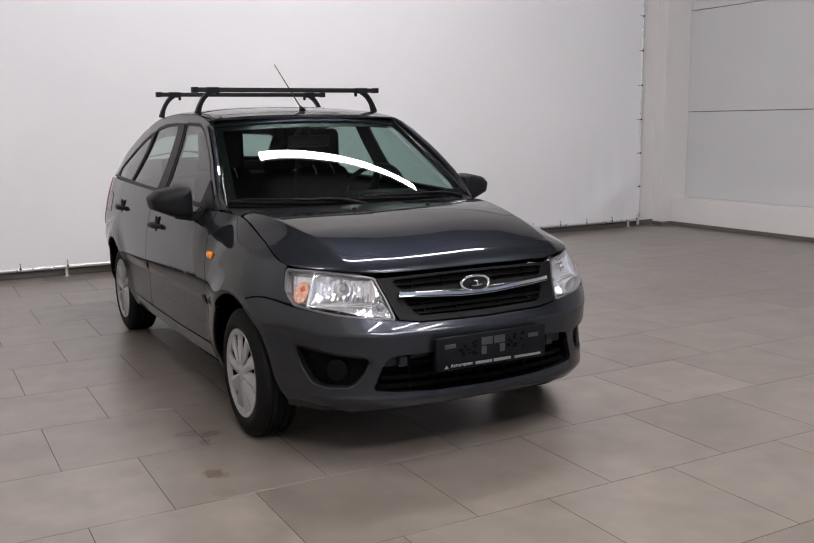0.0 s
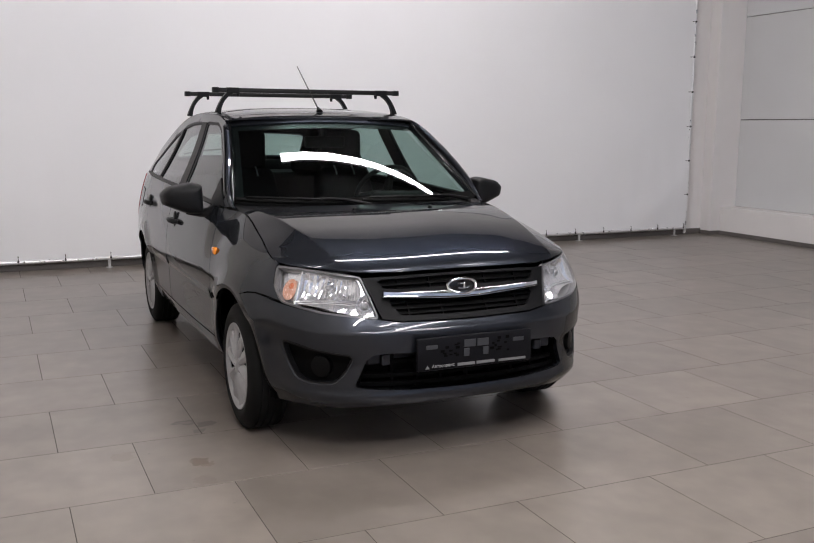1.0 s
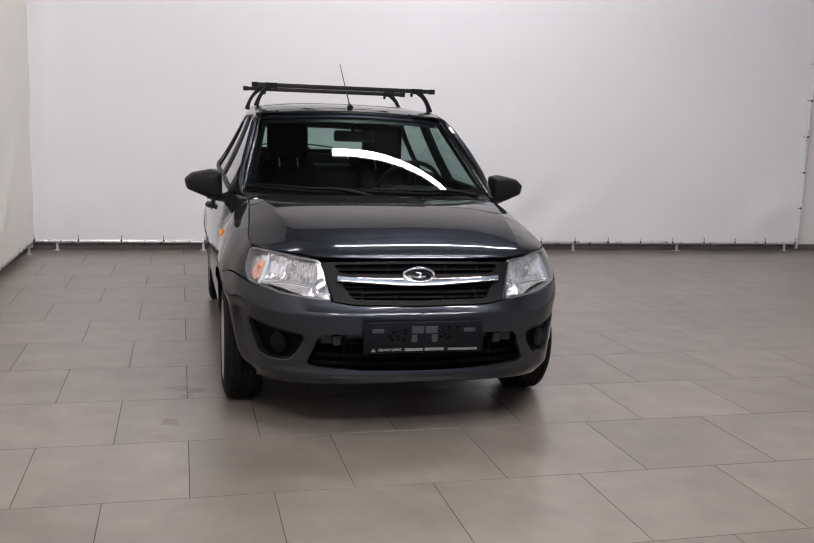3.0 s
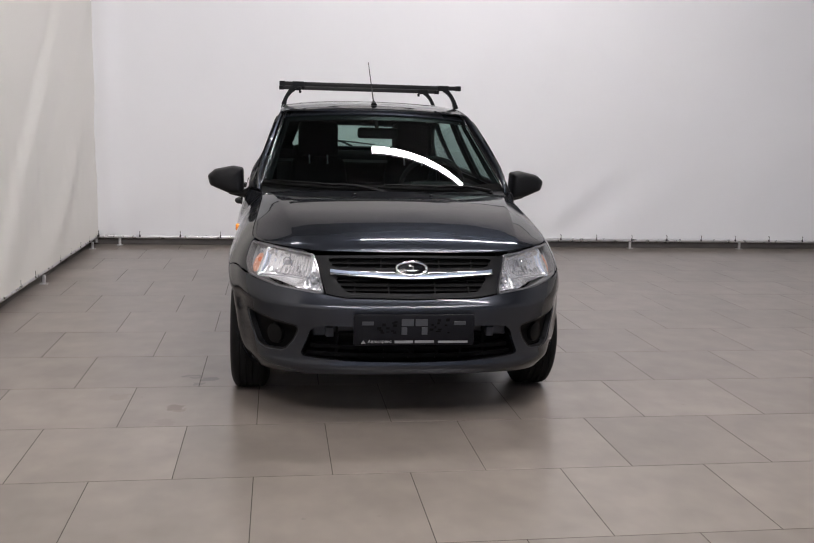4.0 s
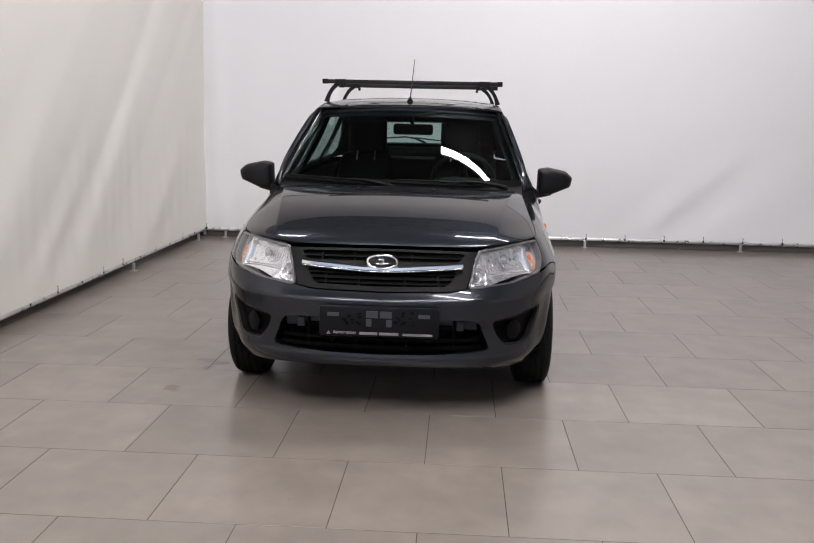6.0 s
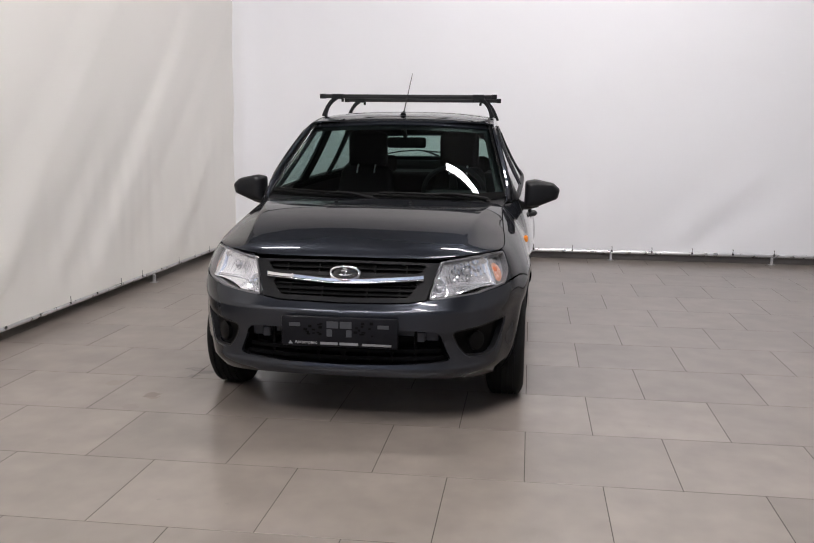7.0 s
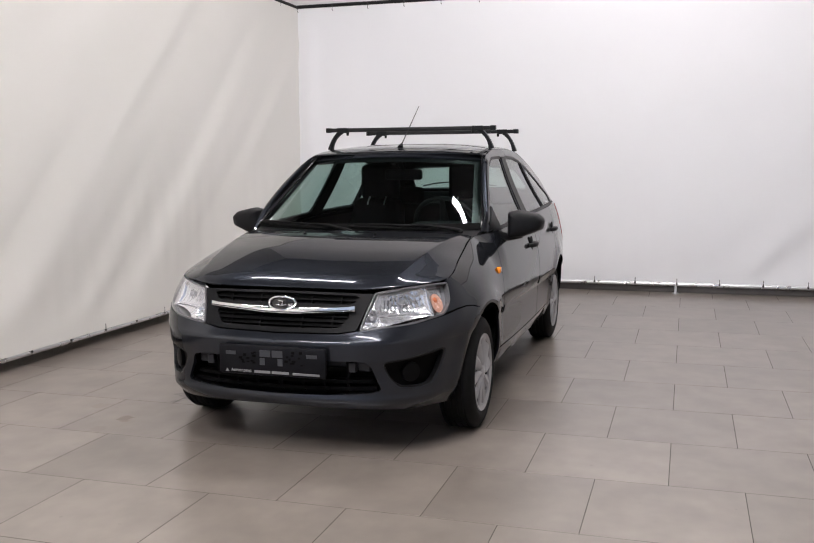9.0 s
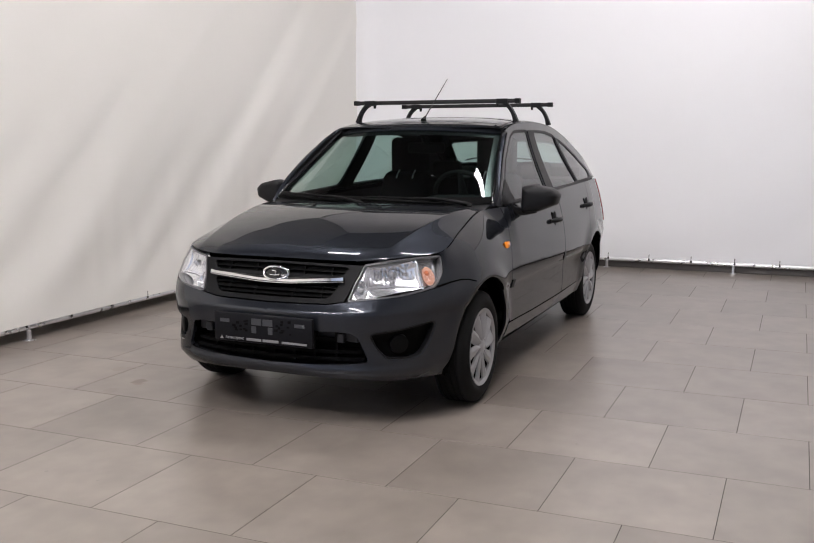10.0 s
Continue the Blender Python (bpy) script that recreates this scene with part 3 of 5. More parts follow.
def mapped(surf, ab, flip=False, lift=0.0):
    ab = np.asarray(ab, float)
    p = surf(ab[:, 0], ab[:, 1])
    e = 2e-3
    da = surf(ab[:, 0] + e, ab[:, 1]) - surf(ab[:, 0] - e, ab[:, 1])
    db = surf(ab[:, 0], ab[:, 1] + e) - surf(ab[:, 0], ab[:, 1] - e)
    n = np.cross(da, db)
    n /= np.linalg.norm(n, axis=1)[:, None] + 1e-12
    if flip:
        n = -n
    mid = np.abs(p[:, 0]) < 1e-5
    n[mid, 0] = 0
    n[mid] /= np.linalg.norm(n[mid], axis=1)[:, None] + 1e-12
    return p + n * lift, n


def cut_panel(name, surf, poly, material, parent, holes=(), step=0.03, label="", mirror="", thick=0.012, lift=0.0, flip=False):
    """A panel cut out of a surface along a closed line in its own coordinates."""
    outer = dense(poly, step)
    pts, edges = list(outer), [(i, (i + 1) % len(outer)) for i in range(len(outer))]
    rings = [outer]
    for h in holes:
        ring = dense(h, step)
        k = len(pts)
        edges += [(k + i, k + (i + 1) % len(ring)) for i in range(len(ring))]
        pts += ring
        rings.append(ring)
    lo, hi = np.min(outer, 0), np.max(outer, 0)
    ga, gb = np.meshgrid(np.arange(lo[0] + step / 2, hi[0], step), np.arange(lo[1] + step / 2, hi[1], step))
    g = np.c_[ga.ravel(), gb.ravel()]
    ok = within(outer, g)
    for h in rings[1:]:
        ok &= ~within(h, g)
    rim = np.array(pts)
    g = g[ok]
    if len(g):
        near = np.min(np.hypot(g[:, None, 0] - rim[None, :, 0], g[:, None, 1] - rim[None, :, 1]), 1)
        g = g[near > 0.45 * step]
    from mathutils.geometry import delaunay_2d_cdt
    v, _, tris, *_ = delaunay_2d_cdt([Vector(p) for p in pts] + [Vector(p) for p in g], edges, [], 0, 1e-6)
    ab = np.array([tuple(p) for p in v])
    tris = np.array([t for t in tris])
    mid = ab[tris].mean(1)
    ok = within(outer, mid)
    for h in rings[1:]:
        ok &= ~within(h, mid)
    p, n = mapped(surf, ab, flip, lift)
    tris = tris[ok]
    fn = np.cross(p[tris[:, 1]] - p[tris[:, 0]], p[tris[:, 2]] - p[tris[:, 0]])
    wrong = (fn * n[tris[:, 0]]).sum(1) < 0
    tris[wrong] = tris[wrong][:, ::-1]
    return shell(name, p, n, [tuple(int(i) for i in t) for t in tris], material, parent, label, mirror, thick, mirror == "both")


def patch(name, surf, a, b, na, nb, material, parent, label="", mirror="", thick=0.012, lift=0.0, flip=False):
    """A panel over a rectangle of a surface's coordinates."""
    aa, bb = np.meshgrid(np.linspace(*a, na + 1), np.linspace(*b, nb + 1), indexing="ij")
    ab = np.c_[aa.ravel(), bb.ravel()]
    p, n = mapped(surf, ab, flip, lift)
    q = [(i * (nb + 1) + j, (i + 1) * (nb + 1) + j, (i + 1) * (nb + 1) + j + 1, i * (nb + 1) + j + 1) for i in range(na) for j in range(nb)]
    f0 = np.array(q)
    fn = np.cross(p[f0[:, 2]] - p[f0[:, 0]], p[f0[:, 3]] - p[f0[:, 1]])
    if ((fn * n[f0[:, 0]]).sum(1)).mean() < 0:
        q = [f[::-1] for f in q]
    return shell(name, p, n, q, material, parent, label, mirror, thick, mirror == "both")


def both_sides(maker, name, *rest, **more):
    return [maker(name, *rest, mirror=m, **more) for m in ("", "flip")]


# ---- the car: body ----
car = thing("car", (CX, CY, 0), "dark grey metallic five-door liftback car parked on the tiled floor", "car")
car.rotation_euler = (0, 0, radians(-0.2))
UA = [uy(h[0]) for h in HUBS]


def arc(k, a0, a1, r=ARCH_R, n=22):
    """Part of a wheel arch's edge, angles from straight back, in degrees."""
    return [(UA[k] + r * math.cos(radians(a0 + (a1 - a0) * i / n)), HUBS[k][1] + r * math.sin(radians(a0 + (a1 - a0) * i / n))) for i in range(n + 1)]


def top_line(u0, u1, n=24, down=0.003):
    return [(u, float(ZT(u)) - down) for u in np.linspace(u0, u1, n)]


def grown(poly, d):
    c = np.mean(poly, 0)
    out = []
    n = len(poly)
    area = sum(poly[i][0] * poly[(i + 1) % n][1] - poly[(i + 1) % n][0] * poly[i][1] for i in range(n))
    for i in range(n):
        a, b = np.array(poly[i - 1]), np.array(poly[(i + 1) % n])
        t = (b - a) / (np.linalg.norm(b - a) + 1e-9)
        nrm = np.array([t[1], -t[0]]) * (1 if area > 0 else -1)
        out.append(tuple(np.array(poly[i]) + nrm * d))
    return out


GAP = 0.0025
LAMP_LINE = rounded([(0.402, 0.600), (0.62, 0.618), (0.845, 0.648), (0.905, 0.69), (0.945, 0.778), (0.80, 0.779), (0.66, 0.772), (0.488, 0.753), (0.435, 0.67)], 0.012)
U_IN_B, U_IN_T = 0.385, 0.476
INTAKE = [(max(a, 0.0), b) for a, b in [(0.0, 0.300), (0.0, 0.462), (ux(0.38), 0.462), (ux(0.425), 0.455), (ux(0.448), 0.435), (ux(0.490), 0.334), (ux(0.484), 0.322), (ux(0.45), 0.316), (ux(0.25), 0.304)]]
FOG = rounded([(0.842, 0.486), (0.655, 0.462), (0.512, 0.446), (0.545, 0.385), (0.59, 0.342), (0.70, 0.335), (0.765, 0.348), (0.815, 0.41)], 0.02)
FOG_LIP = grown(FOG, 0.013)

bump_top = [(0.0, 0.573), (ux(0.30), 0.579), (0.385, 0.592), (0.50, 0.604), (0.70, 0.622), (0.85, 0.640), (0.95, 0.654), (1.03, 0.657), (1.10, 0.650), (1.162, 0.634)]
bumper_line = [(0.0, 0.573)] + bump_top[1:] + [p for p in arc(0, 128, 196)] + [(0.95, 0.212), (ux(0.6), 0.224), (ux(0.4), 0.240), (0.0, 0.245)]
cut_panel("front_bumper", belt, bumper_line, PAINT, car, [INTAKE[::-1], FOG_LIP], 0.022, "painted front bumper with a wide lower intake", "both", 0.02)


def fog_lip(a, v):
    """The rounded flange that turns from the bumper skin into the fog lamp recess."""
    a, v = np.asarray(a, float), np.asarray(v, float)
    i = np.arange(len(FOG) + 1)
    rim, well = (np.array([*line, line[0]], float) for line in (FOG_LIP, FOG))
    at = [np.interp(a, i, rim[:, k]) + (np.interp(a, i, well[:, k]) - np.interp(a, i, rim[:, k])) * np.sin(v * math.pi / 2) for k in (0, 1)]
    d = 0.030 * (1 - np.cos(np.clip(v, 0, 1) * math.pi / 2)) + 0.001
    tx, ty = np.interp(at[0], U, TAN[:, 0]), np.interp(at[0], U, TAN[:, 1])
    return belt(*at) - np.stack([ty * d, -tx * d, 0 * d], -1)


both_sides(patch, "fog_flange", fog_lip, (0, len(FOG)), (0, 1), len(FOG), 6, PAINT, car, "painted flange round the fog lamp recess", thick=0)


def bonnet_skin(a, w):
    """The bonnet with its net of points laid along the crease (a = 1) and closer at the nose."""
    a, v = np.asarray(a, float), np.abs(np.asarray(w, float)) ** 1.6
    c = np.clip(0.60 + 0.36 * v, 0, 0.97)
    return bonnet(np.where(a < 1, a * c, c + (a - 1) * (0.994 - c)), v)


patch("bonnet", bonnet_skin, (0, 2.0), (0.045, 0.9985), 64, 56, PAINT, car, "dark grey bonnet with two slanting creases", "both", 0.014)

fender = [(0.952, 0.662), (1.03, 0.664), (1.10, 0.656), (1.165, 0.640)]
fender += arc(0, 127, -12) + [(uy(4.03), 0.215), (uy(4.075), 0.22), (uy(4.095), 0.33), (uy(4.075), 0.50), (uy(4.068), 0.62), (uy(4.085), 0.70), (uy(4.12), 0.80), (uy(4.145), 0.87), (uy(4.15), float(ZT(uy(4.15))) - 0.002)]
fender += top_line(uy(4.145), 0.950, 40, 0.002) + [(0.953, 0.775), (0.925, 0.715), (0.862, 0.652)]
both_sides(cut_panel, "front_fender", belt, fender, PAINT, car, (), 0.026, "dark grey front wing over the wheel")

door_f = [(uy(4.15) + 2 * GAP, 0.945), (uy(4.145) + 2 * GAP, 0.87), (uy(4.12) + 2 * GAP, 0.80), (uy(4.085) + 2 * GAP, 0.70), (uy(4.068) + 2 * GAP, 0.62), (uy(4.075) + 2 * GAP, 0.50), (uy(4.095) + 2 * GAP, 0.345), (uy(4.12), 0.322), (uy(4.6), 0.316), (uy(5.22), 0.316), (uy(5.235), 0.36), (uy(5.20), 0.55), (uy(5.195), 0.80), (uy(5.20), 0.95)]
door_f += top_line(uy(5.205), uy(4.16), 16)
front_doors = both_sides(cut_panel, "front_door", belt, door_f, PAINT, car, (), 0.03, "dark grey closed front door")
door_r = [(uy(5.212), 0.95), (uy(5.203), 0.80), (uy(5.208), 0.55), (uy(5.243), 0.36), (uy(5.24), 0.318), (uy(5.70), 0.322), (uy(5.765), 0.34)]
door_r += arc(1, 172, 128, ARCH_R + 0.022, 10) + [(uy(5.96), 0.66), (uy(6.0), 0.76), (uy(6.06), 0.90), (uy(6.085), 0.99)]
door_r += top_line(uy(6.085), uy(5.215), 16)
rear_doors = both_sides(cut_panel, "rear_door", belt, door_r, PAINT, car, (), 0.03, "dark grey closed rear door")
quarter = [(uy(5.712), 0.316), (uy(5.772), 0.335)] + arc(1, 173, 128, ARCH_R + 0.017, 10) + [(uy(5.965), 0.66), (uy(6.005), 0.76), (uy(6.065), 0.90), (uy(6.09), 0.995)]
quarter += top_line(uy(6.092), uy(6.60), 16) + [(uy(6.58), 0.82), (uy(6.60), 0.60)] + arc(1, 40, 186)
both_sides(cut_panel, "rear_quarter", belt, quarter, PAINT, car, (), 0.03, "dark grey rear quarter with the wheel arch")
rear_b = arc(1, -12, 39.5) + [(uy(6.605), 0.60), (uy(6.9), 0.62), (U[-1], 0.64), (U[-1], 0.22), (uy(6.7), 0.22), (uy(6.5), 0.21)]
cut_panel("rear_bumper", belt, rear_b, PAINT, car, (), 0.05, "", "both")
cut_panel("tail_panel", belt, [(uy(6.87), 0.645), (uy(6.9), 0.99), (uy(7.0), 1.0), (U[-1], 1.0), (U[-1], 0.645)], PAINT, car, (), 0.05, "", "both")
both_sides(cut_panel, "tail_light", belt, rounded([(uy(6.585), 0.80), (uy(6.605), 1.0), (uy(6.86), 0.99), (uy(6.85), 0.70), (uy(6.72), 0.66)], 0.02), RED_LENS, car, (), 0.03, "red rear lamp", lift=0.004)
both_sides(cut_panel, "sill", belt, [(uy(4.095), 0.236), (uy(5.80), 0.236), (uy(5.79), 0.31), (uy(5.70), 0.316), (uy(5.22), 0.307), (uy(4.6), 0.307), (uy(4.11), 0.313)], PAINT, car, (), 0.04, "painted sill under the doors")

# inner skin, wheel housings and underside keep daylight out of the gaps
skin = [(0.0, 0.25), (0.0, 0.74)] + [(u, float(ZT(u)) - 0.012) for u in np.linspace(0.05, U[-1], 60)] + [(U[-1], 0.24), (uy(6.5), 0.24)] + arc(1, -8, 188, ARCH_R - 0.003)[0:] + [(uy(5.76), 0.24), (uy(4.05), 0.24)] + arc(0, -8, 188, ARCH_R - 0.003) + [(0.98, 0.23), (ux(0.5), 0.24)]
cut_panel("inner_skin", belt, skin, DARK, car, [LAMP_LINE, FOG, INTAKE[::-1]], 0.04, "", "both", 0, -0.022)
patch("bonnet_liner", bonnet, (0, 0.99), (0.03, 0.99), 12, 12, DARK, car, "", "both", 0, -0.03)


def local(x, y, z):
    return Vector((x, y - CY, z))


bm = box(bmesh.new(), local(-0.55, 3.22, 0.215), local(0.55, 6.85, 0.245))
box(bm, local(-0.62, 4.05, 0.20), local(0.62, 5.75, 0.30))
box(bm, local(-0.74, 4.12, 0.20), local(0.74, 5.72, 0.25))
box(bm, local(-0.40, 3.10, 0.25), local(0.40, 3.13, 0.72))
box(bm, local(-0.62, 4.02, 0.25), local(0.62, 4.05, 0.93))
part("underbody", bm, DARK, car)
for sx in (-1, 1):
    for y, zc in HUBS:
        bm = bmesh.new()
        rows = []
        for x in (0.735, 0.50):
            rows.append([bm.verts.new(local(sx * x, y + (ARCH_R + 0.006) * math.cos(a), zc + (ARCH_R + 0.006) * math.sin(a))) for a in np.linspace(radians(-12), radians(192), 30)])
        for i in range(29):
            bm.faces.new((rows[0][i], rows[0][i + 1], rows[1][i + 1], rows[1][i]))
        bm.faces.new(rows[1])
        part("wheel_housing", bm, DARK, car)

# ---- cabin shell ----
WIN_F = rounded([(4.215, 0.966), (4.50, 1.180), (4.745, 1.318), (4.86, 1.352), (5.140, 1.358), (5.035, 1.003)], 0.03)
WIN_R = rounded([(5.228, 1.002), (5.305, 1.358), (5.60, 1.352), (5.835, 1.325), (5.885, 1.012)], 0.03)
WIN_Q = rounded([(5.935, 1.016), (5.905, 1.305), (6.08, 1.262), (6.27, 1.185), (6.47, 1.072), (6.40, 1.024)], 0.02)


edge = [(float(y), float(Z_EDGE(y)) - 0.001) for y in np.linspace(4.105, 6.86, 60)]
frame_line = [(4.16, 0.953), (4.6, 0.966), (5.2, 0.988), (6.0, 1.003), (6.6, 1.013), (6.86, 1.016)] + edge[::-1]
both_sides(cut_panel, "cabin_side", green, frame_line, PAINT, car, [grown(WIN_F, 0.016), grown(WIN_R, 0.016), grown(WIN_Q, 0.014)], 0.03, "painted window surround and pillars")
for w, g in ((WIN_F, 0.016), (WIN_R, 0.016), (WIN_Q, 0.014)):
    both_sides(cut_panel, "window_seal", green, grown(w, g - 0.001), PLASTIC, car, [w], 0.03, "black window seal", lift=-0.003, thick=0.01)
for w, name in ((WIN_F, "front_door_window"), (WIN_R, "rear_door_window"), (WIN_Q, "quarter_window")):
    both_sides(cut_panel, name, green, w, GLASS, car, (), 0.06, "tinted side window glass", lift=-0.007, thick=0)
both_sides(cut_panel, "centre_pillar_cover", green, [(5.055, 0.99), (5.16, 1.368), (5.288, 1.370), (5.208, 0.992)], PLASTIC, car, (), 0.04, "matt black pillar cover between the doors", lift=0.003)
both_sides(cut_panel, "quarter_pillar_cover", green, [(5.893, 1.014), (5.842, 1.325), (5.897, 1.312), (5.927, 1.016)], PLASTIC, car, (), 0.04, "", lift=0.003)
both_sides(cut_panel, "belt_moulding", green, [(4.20, 0.951), (5.2, 0.983), (6.1, 1.0), (6.5, 1.012), (6.5, 1.024), (6.1, 1.014), (5.2, 0.999), (4.21, 0.966)], PLASTIC, car, (), 0.05, "black moulding under the side windows", lift=0.005)
both_sides(cut_panel, "mirror_sail", green, [(4.165, 0.957), (4.225, 1.005), (4.355, 1.085), (4.365, 0.962)], PLASTIC, car, (), 0.04, "", lift=0.006)


def pillar(a, v):
    a, v = np.asarray(a, float), np.asarray(v, float)
    p = screen(np.ones_like(v), v)
    y = 4.105 + (4.72 - 4.105) * v
    q = green(y, Z_EDGE(y))
    out = p + (q - p) * a[..., None]
    swell = 0.010 * np.sin(math.pi * np.clip(a, 0, 1))
    out[..., 0] += swell * 0.6
    out[..., 1] -= swell * 0.5
    out[..., 2] += swell * 0.6
    return out


both_sides(patch, "front_pillar", pillar, (0.16, 1.0), (-0.02, 1.0), 8, 24, PAINT, car, "painted windscreen pillar")
both_sides(patch, "screen_seal", pillar, (-0.03, 0.15), (-0.01, 1.0), 4, 24, GLOSS_BLACK, car, "black windscreen seal", lift=-0.002)
# metallic bead added on the seal so a lamp's highlight shows as a line
bead = [Vector((q[0], q[1] - CY, q[2])) for q in pillar(np.full(30, 0.10), np.linspace(0.0, 0.995, 30)) + [0, -0.003, 0.003]]
for sx in (1, -1):
    part("seal_glint_bead", tube(bmesh.new(), [Vector((sx * q.x, q.y, q.z)) for q in bead], 0.0065, 10), SEAL_GLINT, car, "bead added on the windscreen seal to show a lamp's highlight", smooth=80)
patch("windscreen", screen, (0, 1.0), (0.0, 1.0), 30, 26, GLASS, car, "large windscreen reflecting a ceiling lamp", "both", 0)
patch("roof_front", screen, (0, 0.99), (0.945, 1.012), 28, 4, PAINT, car, "painted front edge of the roof", "both", 0.008, 0.005)
patch("screen_band", screen, (0, 0.995), (0.885, 0.95), 24, 3, GLOSS_BLACK, car, "black band along the top of the glass", "both", 0, -0.004)
patch("screen_band", screen, (0, 0.995), (-0.01, 0.070), 24, 3, DARK, car, "", "both", 0, 0.002)
both_sides(patch, "screen_band", screen, (0.935, 1.0), (0.06, 0.945), 3, 24, GLOSS_BLACK, car, thick=0, lift=-0.004)
patch("roof", roof, (0, 0.945), (4.728, 6.03), 26, 40, PAINT, car, "dark grey roof skin", "both", 0.008)
both_sides(patch, "roof_moulding", roof, (0.945, 0.972), (4.73, 6.03), 2, 40, PLASTIC, car, "black roof channel strip", lift=-0.003)
both_sides(patch, "roof_edge", roof, (0.972, 1.0), (4.722, 6.03), 3, 40, PAINT, car, thick=0.006)
gate = [(0.0, 6.04), (1.0, 6.04), (1.0, 6.86), (0.0, 6.86)]
REAR_WIN = [(0.0, 6.42), (0.66, 6.42), (0.72, 6.45), (0.76, 6.74), (0.72, 6.78), (0.0, 6.79)]
cut_panel("tailgate", roof, gate, PAINT, car, [REAR_WIN], 0.05, "dark grey tailgate round the rear window", "both")
cut_panel("rear_window", roof, REAR_WIN, GLASS, car, (), 0.08, "tinted rear window", "both", 0, -0.004)


def on_gate(x, y, lift):
    """A place on the tailgate's skin, a little way off it."""
    p = roof(np.array([abs(x) / 0.625]), np.array([y]))[0]
    return local(x, y + 0.45 * lift, p[2] + 0.9 * lift)


bm = tube(bmesh.new(), [on_gate(x, y, 0.014) for x, y in ((-0.42, 6.768), (-0.30, 6.738), (-0.155, 6.722), (0.03, 6.752), (0.215, 6.782))], 0.0065, 6)
rear_wiper = part("rear_wiper", bm, PLASTIC, car, "black rear wiper", smooth=50)
bm = tube(bmesh.new(), [on_gate(x, y, d) for x, y, d in ((0.02, 6.810, 0.012), (-0.06, 6.770, 0.024), (-0.15, 6.730, 0.022))], [0.011, 0.008, 0.005], 6)
part("wiper_arm", bm, PLASTIC, rear_wiper, smooth=50)
bm = box(bmesh.new(), local(-0.60, 6.80, 0.93), local(0.60, 7.02, 1.065), 0.03, 3)
part("boot_edge", bm, PAINT, car, smooth=40)


def scuttle(s, v):
    s, v = np.asarray(s, float), np.asarray(v, float)
    a = bonnet(s, np.full_like(s, 1.0)) - [0, 0.03, 0.022]
    b = screen(s, np.zeros_like(s)) + [0, 0.02, -0.004]
    return a + (b - a) * v[..., None]


def scuttle_end(a, v):
    a, v = np.asarray(a, float), np.asarray(v, float)
    y = 3.96 + 0.2 * v
    u = np.interp(y, LINE[:, 1], U)
    outer = belt(u, ZT(u)) - [0.004, 0, 0.006]
    inner = np.stack([0.645 + 0 * y, y, 0.922 + 0.04 * v], -1)
    return inner + (outer - inner) * a[..., None]


patch("scuttle", scuttle, (0, 1.0), (0, 1), 24, 4, PLASTIC, car, "black plastic scuttle under the wipers", "both", 0)
both_sides(patch, "scuttle_corner", scuttle_end, (0, 1), (0, 1), 3, 3, GLOSS_BLACK, car, thick=0)

# ---- nose ----
grille_line = [(0.0, 0.579), (ux(0.30), 0.585), (U_IN_B - 0.002, 0.597), (0.425, 0.672), (U_IN_T, 0.750), (0.25, 0.752), (0.0, 0.751)]
G_UP = [(0.0, 0.742), (ux(0.372), 0.741), (ux(0.392), 0.735), (ux(0.362), 0.708), (ux(0.34), 0.703), (0.0, 0.699)]
G_LOW = [(0.0, 0.664), (ux(0.335), 0.667), (ux(0.345), 0.655), (ux(0.305), 0.612), (ux(0.285), 0.604), (0.0, 0.597)]
GRILLE_FRAME = varied(shader("grille_frame_plastic"), [(0.0042, 0.0044, 0.005), (0.006, 0.0063, 0.007)], 30, 4, (0.45, 0.55), 0.1, 700)
GRILLE_FRAME.node_tree.nodes["Principled BSDF"].inputs["Specular IOR Level"].default_value = 0.12
cut_panel("grille_frame", belt, grille_line, GRILLE_FRAME, car, [G_UP, G_LOW], 0.02, "dark grille surround between the headlights", "both", 0.03)
cut_panel("grille_backing", belt, [(0.0, 0.59), (0.36, 0.6), (0.43, 0.745), (0.0, 0.745)], DARK, car, (), 0.05, "", "both", 0, -0.028)
for z0, z1, w in ((0.717, 0.724, 0.375), (0.628, 0.638, 0.325), (0.648, 0.654, 0.338), (0.610, 0.616, 0.300)):
    cut_panel("grille_slat", belt, [(0.0, z0), (ux(w), z0 + 0.002), (ux(w), z1 + 0.002), (0.0, z1)], GRILLE, car, (), 0.05, "", "both", 0.016, -0.006)
for x in (0.10, 0.255):
    both_sides(cut_panel, "grille_rib", belt, [(ux(x), 0.601), (ux(x) + 0.007, 0.601), (ux(x) + 0.007, 0.663), (ux(x), 0.663)], GRILLE, car, (), 0.05, thick=0.012, lift=-0.009)
    both_sides(cut_panel, "grille_rib", belt, [(ux(x + 0.03), 0.701), (ux(x + 0.03) + 0.007, 0.701), (ux(x + 0.03) + 0.007, 0.740), (ux(x + 0.03), 0.740)], GRILLE, car, (), 0.05, thick=0.012, lift=-0.009)
